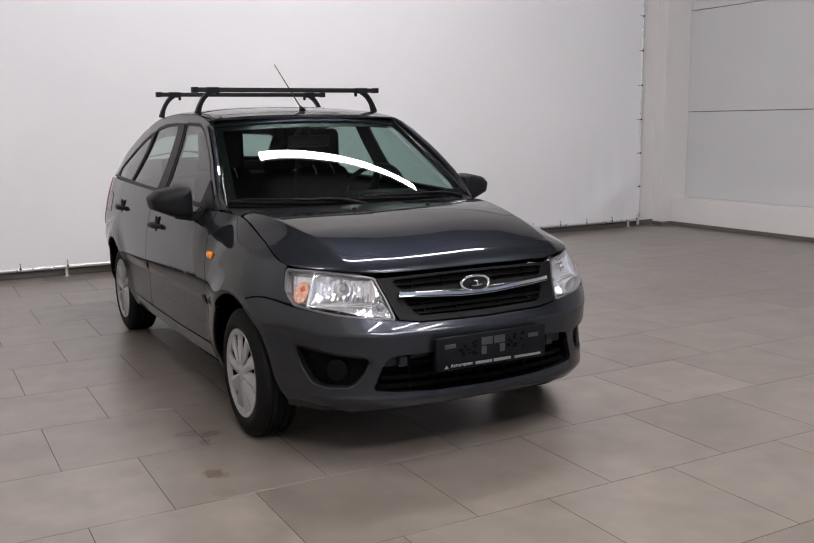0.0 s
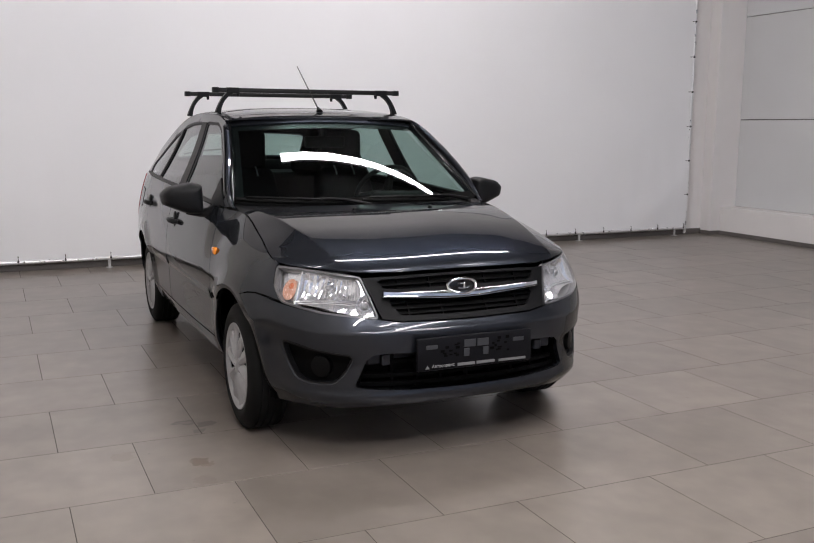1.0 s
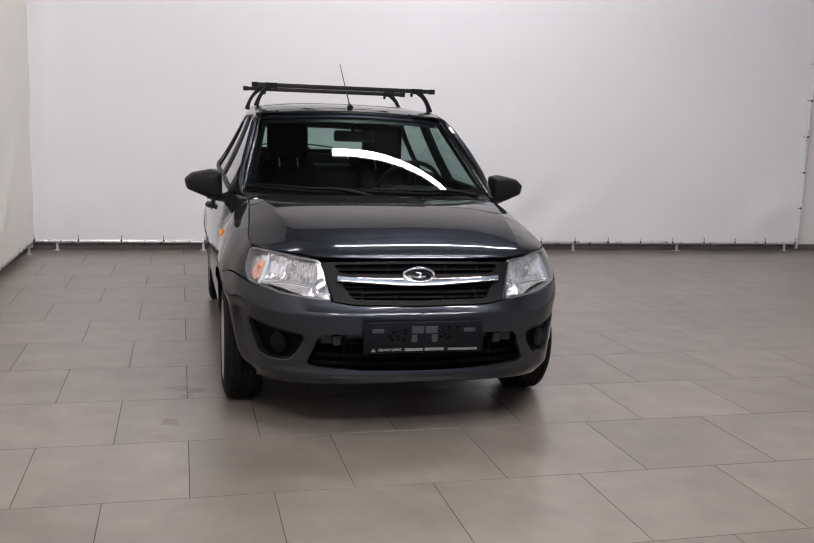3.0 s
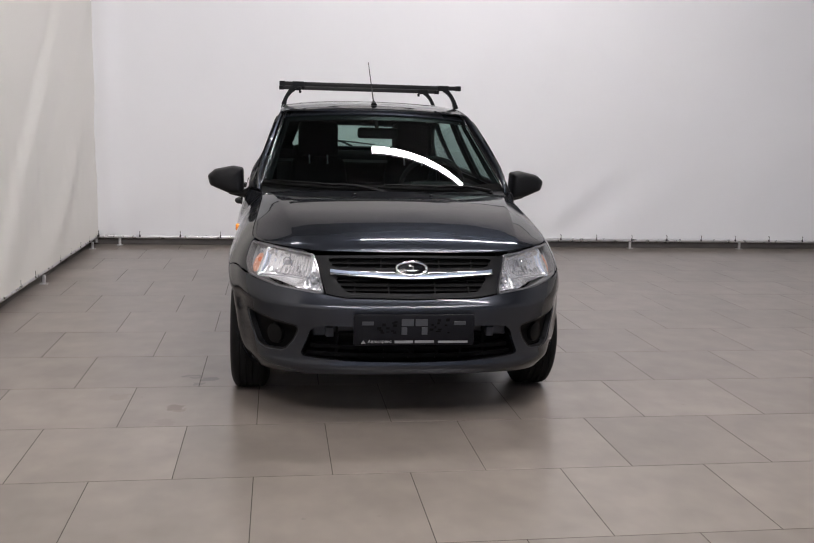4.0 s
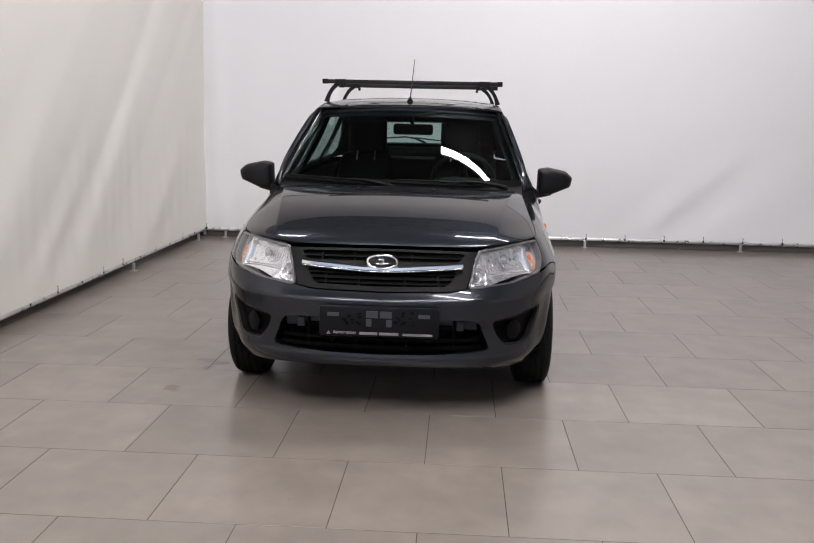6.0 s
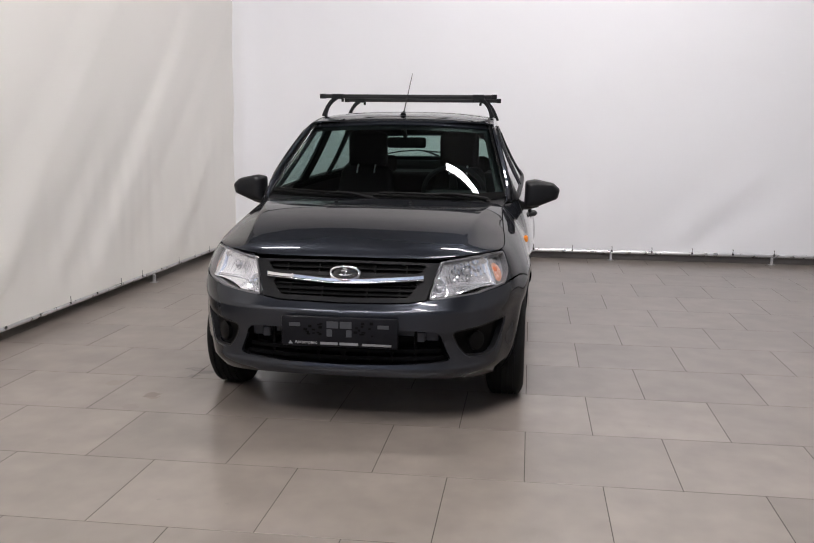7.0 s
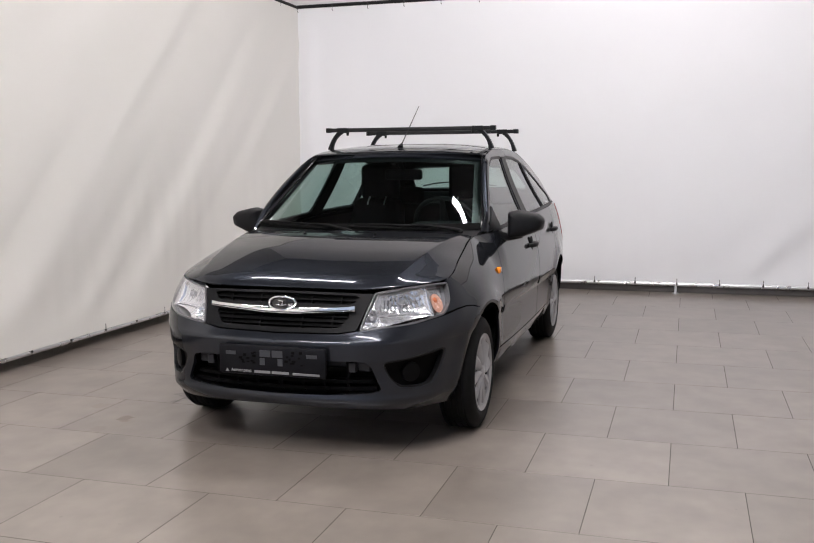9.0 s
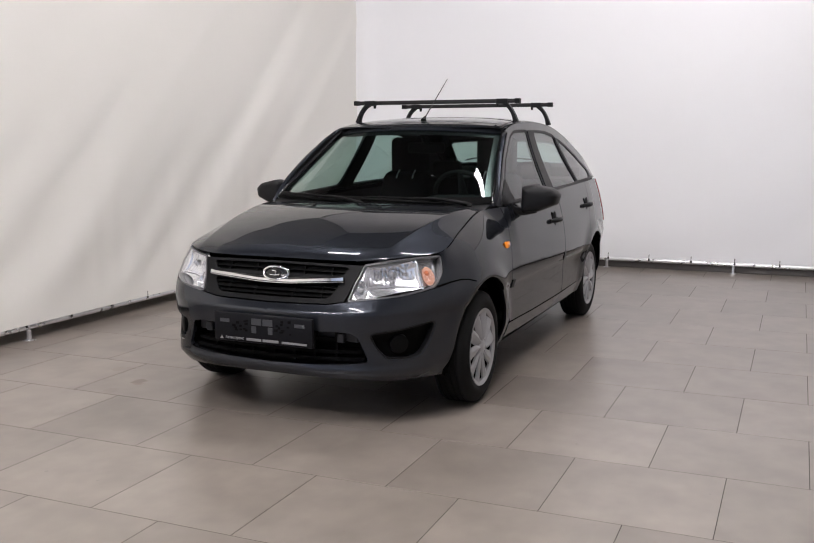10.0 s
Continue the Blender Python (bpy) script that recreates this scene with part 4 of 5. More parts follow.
BAR_MID, BAR_HALF = curve((0, 0.671), (0.08, 0.6725), (0.16, 0.677), (0.25, 0.682), (0.37, 0.688)), curve((0, 0.0135), (0.08, 0.0135), (0.16, 0.012), (0.25, 0.0105), (0.34, 0.0085), (0.372, 0.006))


def bar_skin(x, t):
    """The rounded face of the grille bar."""
    x, t = np.asarray(x, float), np.asarray(t, float)
    u = np.interp(x, LINE[:FRONT_N, 0], U[:FRONT_N])
    p = belt(u, BAR_MID(x) + BAR_HALF(x) * t)
    out = 0.016 + 0.010 * np.sqrt(np.clip(1 - 0.94 * t ** 4, 0, 1)) - 0.0055 * t
    tx, ty = np.interp(u, U, TAN[:, 0]), np.interp(u, U, TAN[:, 1])
    return p + np.stack([ty * out, -tx * out, 0 * out], -1)


patch("chrome_bar", bar_skin, (0, 0.372), (-1, 1), 40, 10, CHROME, car, "bright chrome grille bar", "both", 0.02)
bm = bmesh.new()
ring = [local(0.066 * math.cos(a), 2.985 + 0.012 * math.cos(a) ** 2 + 0.010 * math.sin(a), 0.702 + 0.029 * math.sin(a)) for a in np.linspace(0, 2 * math.pi, 41)]
tube(bm, ring, 0.0065, 8, False)
emblem = part("emblem", bm, CHROME, car, "oval chrome emblem ring", smooth=80)
bm = bmesh.new()
fan = [bm.verts.new(local(0.063 * math.cos(a), 2.990 + 0.012 * math.cos(a) ** 2 + 0.010 * math.sin(a), 0.702 + 0.027 * math.sin(a))) for a in np.linspace(0, 2 * math.pi, 40, endpoint=False)]
mid = bm.verts.new(local(0, 2.987, 0.702))
for i in range(40):
    bm.faces.new((fan[i], fan[(i + 1) % 40], mid))
part("emblem_field", bm, GLOSS_BLACK, emblem, smooth=True)
bm = bmesh.new()
tube(bm, [local(-0.026, 2.983, 0.695), local(0.0, 2.982, 0.692), (local(0.026, 2.984, 0.697))], 0.004, 8)
tube(bm, [local(0.004, 2.982, 0.694), local(0.006, 2.986, 0.711), local(-0.014, 2.987, 0.713)], 0.004, 8)
part("emblem_badge", bm, CHROME, emblem, "plain raised chrome badge", smooth=60)

# lower intake
cut_panel("intake_backing", belt, [(0.0, 0.29), (0.52, 0.31), (0.47, 0.47), (0.0, 0.47)], DARK, car, (), 0.05, "", "both", 0, -0.09)
cut_panel("intake_liner", belt, [(0.0, 0.292), (0.0, 0.472), (ux(0.39), 0.472), (ux(0.44), 0.462), (ux(0.462), 0.44), (ux(0.503), 0.33), (ux(0.49), 0.312), (ux(0.25), 0.295)], GRILLE, car, [INTAKE], 0.03, "", "both", 0.08, -0.012)
for z0, z1, deep in ((0.318, 0.334, -0.03), (0.352, 0.366, -0.035), (0.40, 0.41, -0.05)):
    cut_panel("intake_slat", belt, [(0.0, z0), (ux(0.475 - (z0 - 0.318) * 0.4), z0 + 0.004), (ux(0.475 - (z0 - 0.318) * 0.4), z1 + 0.004), (0.0, z1)], GRILLE, car, (), 0.05, "", "both", 0.05, deep)
for x in (0.0, 0.11, 0.22, 0.33):
    both_sides(cut_panel, "intake_rib", belt, [(ux(x), 0.31), (ux(x) + 0.012, 0.31), (ux(x) + 0.012, 0.46), (ux(x), 0.46)], GRILLE, car, (), 0.06, thick=0.04, lift=-0.045)
bm = box(bmesh.new(), local(-0.43, 2.985, 0.405), local(0.43, 3.01, 0.455), 0.006)
for x in (-0.375, 0.335):
    box(bm, local(x, 2.955, 0.405), local(x + 0.035, 2.985, 0.45), 0.004)
BEAM = shader("beam_paint", (0.012, 0.013, 0.018), 0.5)
part("bumper_beam", bm, BEAM, car)

# fog lamp recesses
FOG_CAP = shader("fog_cap_plastic", (0.002, 0.002, 0.0022), 0.45, 0.0, Specular_IOR_Level=0.1)
both_sides(cut_panel, "fog_recess", belt, grown(FOG, 0.006), GRILLE, car, (), 0.02, "black triangular fog lamp blank", lift=-0.03)
both_sides(cut_panel, "fog_recess_wall", belt, grown(FOG, 0.008), PLASTIC, car, [grown(FOG, 0.001)], 0.02, thick=0.035, lift=-0.004)
for sx in (-1, 1):
    p = belt(np.array([0.655]), np.array([0.398]))[0]
    n = Vector((sx * float(np.interp(0.655, U, TAN[:, 1])), -float(np.interp(0.655, U, TAN[:, 0])), 0)).normalized()
    c = local(sx * p[0], p[1], p[2])
    bm = bmesh.new()
    tube(bm, [c - n * 0.035, c - n * 0.014, c - n * 0.011, c - n * 0.0105], [0.046, 0.044, 0.036, 0.004], 24)
    part("fog_lamp_cap", bm, FOG_CAP, car, "round black fog lamp cap", smooth=40)

# number plate holder
plate = part("plate_holder", box(bmesh.new(), local(-0.2625, 2.862, 0.388), local(0.2625, 2.884, 0.523), 0.008, 2), PLATE_BLACK, car, "empty black number plate holder", smooth=30)
GREY_P = shader("worn_grey_plastic", (0.034, 0.036, 0.041), 0.5)
PRINT_GREY = shader("worn_white_print", (0.17, 0.17, 0.175), 0.7)
WHITE_P = shader("white_print", (0.36, 0.36, 0.36), 0.7)
for x0, z0, x1, z1 in ((-0.226, 0.478, -0.176, 0.494), (0.172, 0.478, 0.222, 0.494), (-0.056, 0.474, -0.004, 0.504), (0.004, 0.474, 0.056, 0.504), (-0.056, 0.436, -0.032, 0.468), (0.032, 0.436, 0.056, 0.468)):
    part("holder_field", box(bmesh.new(), local(x0, 2.8595, z0), local(x1, 2.863, z1), 0.0008), GREY_P, plate)
rnd = random.Random(4)
for sx in (-1, 1):
    for k in range(12):
        bm = bmesh.new()
        x, z = sx * 0.115 + rnd.uniform(-0.04, 0.04), rnd.uniform(0.438, 0.5)
        box(bm, local(x - rnd.uniform(0.003, 0.012), 2.860, z - 0.003), local(x + 0.006, 2.863, z + rnd.uniform(0.002, 0.01)), 0.0005)
        part("holder_slot", bm, DARK, plate)
for x0, x1, z0, z1, label in ((-0.085, -0.006, 0.3985, 0.4105, "word of raised white print"), (0.002, 0.086, 0.3985, 0.4105, "word of raised white print"), (0.104, 0.234, 0.3985, 0.4085, "row of small white print")):
    bm = bmesh.new()
    box(bm, local(x0, 2.860, z0), local(x1, 2.863, z1), 0.0006)
    part("print_bar", bm, PRINT_GREY, plate, label)
text = bpy.data.curves.new("sign_text", "FONT")
text.body, text.size, text.extrude = "Автосервис", 0.0178, 0.0004
text.align_x, text.align_y = "LEFT", "BOTTOM"
tob = new("plate_lettering", text)
tob.parent, tob.location, tob.rotation_euler = plate, local(-0.200, 2.8608, 0.3975), (math.pi / 2, 0, 0)
tob.data.materials.append(WHITE_P)
tagged(tob, "white printed word")
bm = bmesh.new()
bm.faces.new([bm.verts.new(local(x, 2.8605, z)) for x, z in ((-0.230, 0.398), (-0.210, 0.398), (-0.220, 0.413))])
bmesh.ops.extrude_face_region(bm, geom=bm.faces[:])
part("print_mark", bm, WHITE_P, plate)

# ---- headlights ----
REFLECT = varied(shader("reflector_silver", (0.9, 0.9, 0.91), 0.12, 0.78), [(0.84, 0.84, 0.86), (0.92, 0.92, 0.94)], 20, 3, (0.12, 0.24), 0.10, 60)
LAMP_EDGE = shader("lamp_edge", (0.10, 0.10, 0.105), 0.35)
HL_SHELL = shader("lamp_bezel", (0.36, 0.36, 0.37), 0.35, 0.3)
PALE_AMBER = varied(shader("pale_amber", (0.75, 0.42, 0.25), 0.2, 0.25), [(0.72, 0.24, 0.12), (0.90, 0.66, 0.54)], 90, 2, (0.15, 0.35), 0.8, 130)
INDICATOR = shader("indicator_glass", (0.62, 0.17, 0.07), 0.18, 0.0, Coat_Weight=0.5)
BOWLS = ((0.650, 0.706, 0.024, 0.060), (0.462, 0.640, 0.019, 0.042))  # bulb places: u, z, radius of the ring, depth


def reflector(u, z):
    """The silver inside of a headlight: a wide fluted bowl, plain below, and a small round one at the inner corner."""
    u, z = np.asarray(u, float), np.asarray(z, float)
    q = np.clip(1 - ((u - 0.650) / 0.165) ** 2 - ((z - 0.690) / 0.105) ** 2, 0, 1)
    d = 0.020 + 0.062 * q ** 0.8
    up = np.clip((z - 0.650) / 0.02, 0, 1) * np.clip((0.795 - u) / 0.01, 0, 1) * np.clip((u - 0.50) / 0.01, 0, 1)
    d = d + up * (0.0034 * np.abs(np.sin(u * 118 + 6 * z)) + 0.0012 * np.sin(z * 150 + 1.6 * np.sin(u * 70)))
    d = np.where(np.abs(z - 0.648) < 0.004, d - 0.006, d)
    r2 = ((u - 0.462) ** 2 + (z - 0.640) ** 2) / 0.040 ** 2
    d = np.where(r2 < 1, 0.020 + 0.026 * (1 - r2) + 0.0012 * np.abs(np.sin(np.arctan2(z - 0.640, u - 0.462) * 9)), d)
    d = np.where(u > 0.792, 0.046, d)
    d = np.where(np.abs(u - 0.792) < 0.005, 0.012, d)
    tx, ty = np.interp(u, U, TAN[:, 0]), np.interp(u, U, TAN[:, 1])
    return belt(u, z) - np.stack([ty * d, -tx * d, 0 * d], -1)


for m in ("", "flip"):
    sx = -1 if m else 1
    lamp = cut_panel("headlight", belt, grown(LAMP_LINE, -0.001), LENS, car, (), 0.025, "clear headlight with an amber indicator", m, 0)
    lamp.visible_shadow = False
    cut_panel("lamp_rim", belt, grown(LAMP_LINE, 0.0035), LAMP_EDGE, lamp, [grown(LAMP_LINE, -0.0035)], 0.02, "", m, 0.03, -0.001)
    cut_panel("lamp_wall", belt, grown(LAMP_LINE, 0.003), HL_SHELL, lamp, [grown(LAMP_LINE, -0.002)], 0.02, "", m, 0.09, -0.012)
    cut_panel("lamp_back", reflector, LAMP_LINE, REFLECT, lamp, (), 0.006, "fluted silver reflector", m, 0)
    for u, z, r, deep in BOWLS:
        p, tx, ty = belt(np.array([u]), np.array([z]))[0], float(np.interp(u, U, TAN[:, 0])), float(np.interp(u, U, TAN[:, 1]))
        n = Vector((sx * ty, -tx, 0.0)).normalized()
        c = local(sx * p[0], p[1], p[2])
        bm = bmesh.new()
        tube(bm, [c - n * (deep + 0.004), c - n * (deep * 0.62), c - n * (deep * 0.55), c - n * (deep * 0.53)], [r * 0.55, r * 0.50, r * 0.36, 0.002], 14)
        part("bulb_cap", bm, HL_SHELL, lamp, "grey bulb shield", smooth=60)
        bm = bmesh.new()
        ringp = [c - n * (deep - 0.014) + Vector((0, 0, 1)) * (r * math.sin(a)) + Vector((-n.y, n.x, 0)) * (r * math.cos(a)) for a in np.linspace(0, 2 * math.pi, 33)]
        tube(bm, ringp, 0.0022, 6, False)
        part("bowl_rim", bm, CHROME, lamp, smooth=60)
    p, tx, ty = belt(np.array([0.845]), np.array([0.705]))[0], float(np.interp(0.845, U, TAN[:, 0])), float(np.interp(0.845, U, TAN[:, 1]))
    n = Vector((sx * ty, -tx, 0.1)).normalized()
    c = local(sx * p[0], p[1], p[2]) - n * 0.03
    bm = bmesh.new()
    bmesh.ops.create_uvsphere(bm, u_segments=16, v_segments=10, radius=0.016, matrix=Matrix.Translation(c - n * 0.012))
    part("indicator_bulb", bm, INDICATOR, lamp, "amber indicator bulb", smooth=True)
    cut_panel("indicator_field", belt, [(0.846 + 0.038 * math.cos(a), 0.703 + 0.044 * math.sin(a)) for a in np.linspace(0, 2 * math.pi, 20, endpoint=False)], PALE_AMBER, lamp, (), 0.012, "patterned amber indicator reflector", m, 0, -0.030)


# ---- wheels ----
SLOT = curve((0, 0.995), (0.36, 0.985), (0.46, 0.87), (0.60, 0.76), (0.78, 0.69), (0.90, 0.73), (0.965, 0.95), (1, 0.998))  # share of the ring that a blade fills


def wheel(sx, y, zc):
    ob = new("wheel")
    ob.parent = car
    ob.location = local(sx * 0.716, y - 0.028, zc - 0.006)
    tagged(ob, "silver multi-spoke wheel with a black tyre")
    if sx < 0:
        ob.rotation_euler = (0, 0, math.pi)
    R, r, w = 0.283, 0.196, 0.090

    def lathe(profile, n=64):
        bm = bmesh.new()
        rows = [[bm.verts.new((x, rad * math.cos(a), rad * math.sin(a))) for x, rad in profile] for a in (2 * math.pi * k / n for k in range(n))]
        for i in range(n):
            for j in range(len(profile) - 1):
                bm.faces.new((rows[i][j], rows[i][j + 1], rows[(i + 1) % n][j + 1], rows[(i + 1) % n][j]))
        return bm

    prof = [(-w, r), (-w - 0.004, r + 0.03), (-w + 0.004, R - 0.03), (-w + 0.018, R - 0.006), (-w + 0.03, R)]
    for x in (-0.045, -0.015, 0.015, 0.045):
        prof += [(x - 0.004, R), (x - 0.003, R - 0.007), (x + 0.003, R - 0.007), (x + 0.004, R)]
    prof += [(w - 0.03, R), (w - 0.018, R - 0.006), (w - 0.006, R - 0.025), (w + 0.002, R - 0.05), (w + 0.003, r + 0.03), (w, r + 0.012), (w - 0.006, r - 0.002), (w - 0.03, r - 0.004)]
    part("tyre", lathe(prof), RUBBER, ob, smooth=50)
    part("rim", lathe([(w - 0.012, r - 0.001), (w - 0.004, r - 0.004), (w - 0.006, r - 0.012), (w - 0.03, r - 0.018), (-w + 0.01, r - 0.02), (-w + 0.01, 0.05), (-w + 0.012, 0.0)]), DARK, ob, smooth=40)
    part("rim_edge", lathe([(w - 0.014, r + 0.002), (w - 0.001, r - 0.001), (w - 0.003, r - 0.010), (w - 0.010, r - 0.022), (w - 0.020, r - 0.024)]), SILVER, ob, "silver rim edge", smooth=40)
    n = 10
    bm = bmesh.new()
    for k in range(n):
        a0 = 2 * math.pi * k / n
        rows = []
        for i in range(15):
            t = i / 14
            rad = 0.035 + (r - 0.004 - 0.035) * t
            mid = a0 + 0.12 * t ** 1.3 * sx
            half = math.pi / n * float(SLOT(t))
            dome = w - 0.007 - 0.010 * t * t + 0.005 * t
            rows.append([bm.verts.new((dome + dx, rad * math.cos(mid + s * half), rad * math.sin(mid + s * half))) for s, dx in ((-1, -0.010), (-0.93, -0.001), (-0.35, 0.006), (0.1, 0.002), (0.86, -0.007), (1, -0.013))])
        for p, q in zip(rows, rows[1:]):
            for j in range(5):
                bm.faces.new((p[j], q[j], q[j + 1], p[j + 1]))
    bmesh.ops.recalc_face_normals(bm, faces=bm.faces)
    for f in bm.faces:
        if f.normal.x < -0.3:
            f.normal_flip()
    part("spokes", bm, SILVER, ob, smooth=35)
    part("hub_cap", lathe([(w - 0.022, 0.052), (w - 0.008, 0.046), (w - 0.003, 0.034), (w - 0.001, 0.0)], 32), SILVER, ob, smooth=50)
    for k in range(4):
        a = math.pi / 4 + k * math.pi / 2
        part("bolt", tube(bmesh.new(), [(w - 0.02, 0.05 * math.cos(a), 0.05 * math.sin(a)), (w - 0.004, 0.05 * math.cos(a), 0.05 * math.sin(a))], 0.008, 8), HL_SHELL, ob)
    return ob


for sx in (1, -1):
    for y, zc in HUBS:
        wheel(sx, y, zc)

# ---- outside fittings ----
WIPER = shader("black_wiper_paint", (0.003, 0.003, 0.0032), 0.45, 0.0, Specular_IOR_Level=0.12)
MIRROR = shader("mirror_glass", (0.8, 0.8, 0.8), 0.02, 1.0)


def door_mirror(sx):
    """A wedge-shaped housing with a domed front, tapering outwards."""
    outline = rounded([(0.778, 0.902), (0.782, 1.052), (0.84, 1.062), (0.945, 1.040), (0.985, 1.005), (0.972, 0.950), (0.86, 0.905)], 0.013, 3)
    bm = bmesh.new()
    rows = []
    for y, size in ((4.326, 0.30), (4.329, 0.60), (4.336, 0.80), (4.350, 0.915), (4.375, 0.975), (4.41, 1.0), (4.447, 1.0), (4.455, 0.985), (4.455, 0.93)):
        mx, mz = 0.862 + 0.012 * size, 0.985
        rows.append([bm.verts.new(local(sx * (mx + (x - mx) * size), y + 0.18 * (x - 0.862) * size, mz + (z - mz) * size)) for x, z in outline])
    for a, b in zip(rows, rows[1:]):
        for k in range(len(outline)):
            bm.faces.new((a[k], a[(k + 1) % len(outline)], b[(k + 1) % len(outline)], b[k]))
    bm.faces.new(rows[0])
    bm.faces.new(rows[-1])
    bmesh.ops.recalc_face_normals(bm, faces=bm.faces)
    ob = part("door_mirror", bm, PLASTIC, car, "matt black door mirror", smooth=38)
    bm = box(bmesh.new(), local(sx * 0.805, 4.450, 0.930), local(sx * 0.925, 4.458, 1.030), 0.002)
    part("mirror_glass", bm, MIRROR, ob)
    bm = bmesh.new()
    tube(bm, [local(sx * 0.715, 4.28, 0.945), local(sx * 0.75, 4.32, 0.916), local(sx * 0.79, 4.37, 0.908), local(sx * 0.86, 4.40, 0.912)], [0.032, 0.028, 0.022, 0.012], 14)
    part("mirror_arm", bm, PLASTIC, ob, smooth=60)


def handle(sx, y, z):
    p = belt(np.array([uy(y)]), np.array([z]))[0]
    bm = bmesh.new()
    tube(bm, [local(sx * (p[0] - 0.004), y - 0.085, z), local(sx * (p[0] + 0.022), y - 0.065, z + 0.002), local(sx * (p[0] + 0.030), y, z + 0.003), local(sx * (p[0] + 0.024), y + 0.065, z + 0.002), local(sx * (p[0] - 0.004), y + 0.085, z)], [0.012, 0.015, 0.016, 0.015, 0.012], 12)
    ob = part("door_handle", bm, PLASTIC, car, "black pull handle", smooth=60)
    bm = bmesh.new()
    bmesh.ops.create_uvsphere(bm, u_segments=20, v_segments=10, radius=1, matrix=Matrix.LocRotScale(local(sx * (p[0] - 0.002), y, z), None, (0.012, 0.030, 0.056)))
    part("handle_recess", bm, PLASTIC, ob, smooth=True)


def wiper(pivot, middle, half):
    """An arched arm from its pivot and a blade lying along the foot of the windscreen."""
    def on(x, v, up):
        p = screen(np.array([abs(x) / (0.675 - 0.135 * v)]), np.array([v]))[0]
        return local(x, p[1] - up * 0.5, p[2] + up)

    reach = middle - pivot
    arm = [on(pivot + reach * t, -0.035 + 0.060 * t, 0.006 + 0.026 * math.sin(math.pi * min(1.0, t * 0.9 + 0.05))) for t in np.linspace(0, 1, 9)]
    ob = part("wiper", tube(bmesh.new(), arm, [0.013, 0.011, 0.009, 0.008, 0.007, 0.007, 0.006, 0.006, 0.006], 8), WIPER, car, "black wiper lying at the foot of the windscreen", smooth=60)
    part("pivot_cap", tube(bmesh.new(), [on(pivot, -0.04, -0.012), on(pivot, -0.04, 0.012), on(pivot, -0.04, 0.016)], [0.018, 0.016, 0.008], 12), WIPER, ob, smooth=50)
    for name, up, r, mat, share in (("blade", 0.009, 0.0085, RUBBER, 1.0), ("blade_bow", 0.021, 0.006, WIPER, 0.86)):
        pts = [on(middle + half * share * t, 0.012 - 0.016 * t, up + (0.006 * (1 - t * t) if name == "blade_bow" else 0)) for t in np.linspace(-1, 1, 11)]
        part(name, tube(bmesh.new(), pts, r, 6), mat, ob)


for sx in (1, -1):
    door_mirror(sx)
    handle(sx, 5.0, 0.809)
    handle(sx, 5.94, 0.840)
    p = belt(np.array([uy(4.045)]), np.array([0.755]))[0]
    bm = bmesh.new()
    box(bm, local(sx * (p[0] - 0.012), 4.018, 0.737), local(sx * (p[0] + 0.012), 4.073, 0.773), 0.009, 3)
    part("side_repeater", bm, AMBER, car, "small amber side repeater", smooth=50)
    bm = bmesh.new()
    q = bonnet(np.array([0.198 / 0.66]), np.array([0.80]))[0]
    tube(bm, [local(sx * 0.198, 3.725, q[2] - 0.004), local(sx * 0.198, 3.720, q[2] + 0.012)], [0.013, 0.008], 10)
    part("washer_jet", bm, PLASTIC, car, smooth=40)
FLAP = rounded([(uy(6.33), 0.785), (uy(6.345), 0.905), (uy(6.50), 0.91), (uy(6.51), 0.79)], 0.03)
cut_panel("fuel_flap_gap", belt, grown(FLAP, 0.004), DARK, car, (), 0.03, "", "flip", 0.002, 0.0012)
cut_panel("fuel_flap", belt, FLAP, PAINT, car, (), 0.03, "grey fuel filler flap", "flip", 0.002, 0.0028)
both_sides(cut_panel, "moulding_end", belt, [(uy(4.085), 0.515), (uy(4.083), 0.56), (uy(4.125), 0.56), (uy(4.125), 0.515)], PLASTIC, car, (), 0.03, "small black moulding end", lift=0.005)
both_sides(cut_panel, "moulding_end", belt, [(uy(5.180), 0.535), (uy(5.178), 0.585), (uy(5.215), 0.585), (uy(5.215), 0.535)], PLASTIC, car, (), 0.03, lift=0.004)
wiper(-0.02, -0.37, 0.29)
wiper(0.58, 0.20, 0.25)
base = Vector((0, 4.806 - CY, 1.430))
bm = tube(bmesh.new(), [base, base + Vector((0, 0.012, 0.012)), base + Vector((0, 0.03, 0.026))], [0.02, 0.014, 0.006], 12)
antenna = part("antenna", bm, PLASTIC, car, "thin black roof antenna leaning back", smooth=60)
part("rod", tube(bmesh.new(), [base + Vector((0, 0.025, 0.02)), Vector((0, 5.226 - CY, 1.712))], [0.004, 0.0022], 8), PLASTIC, antenna)


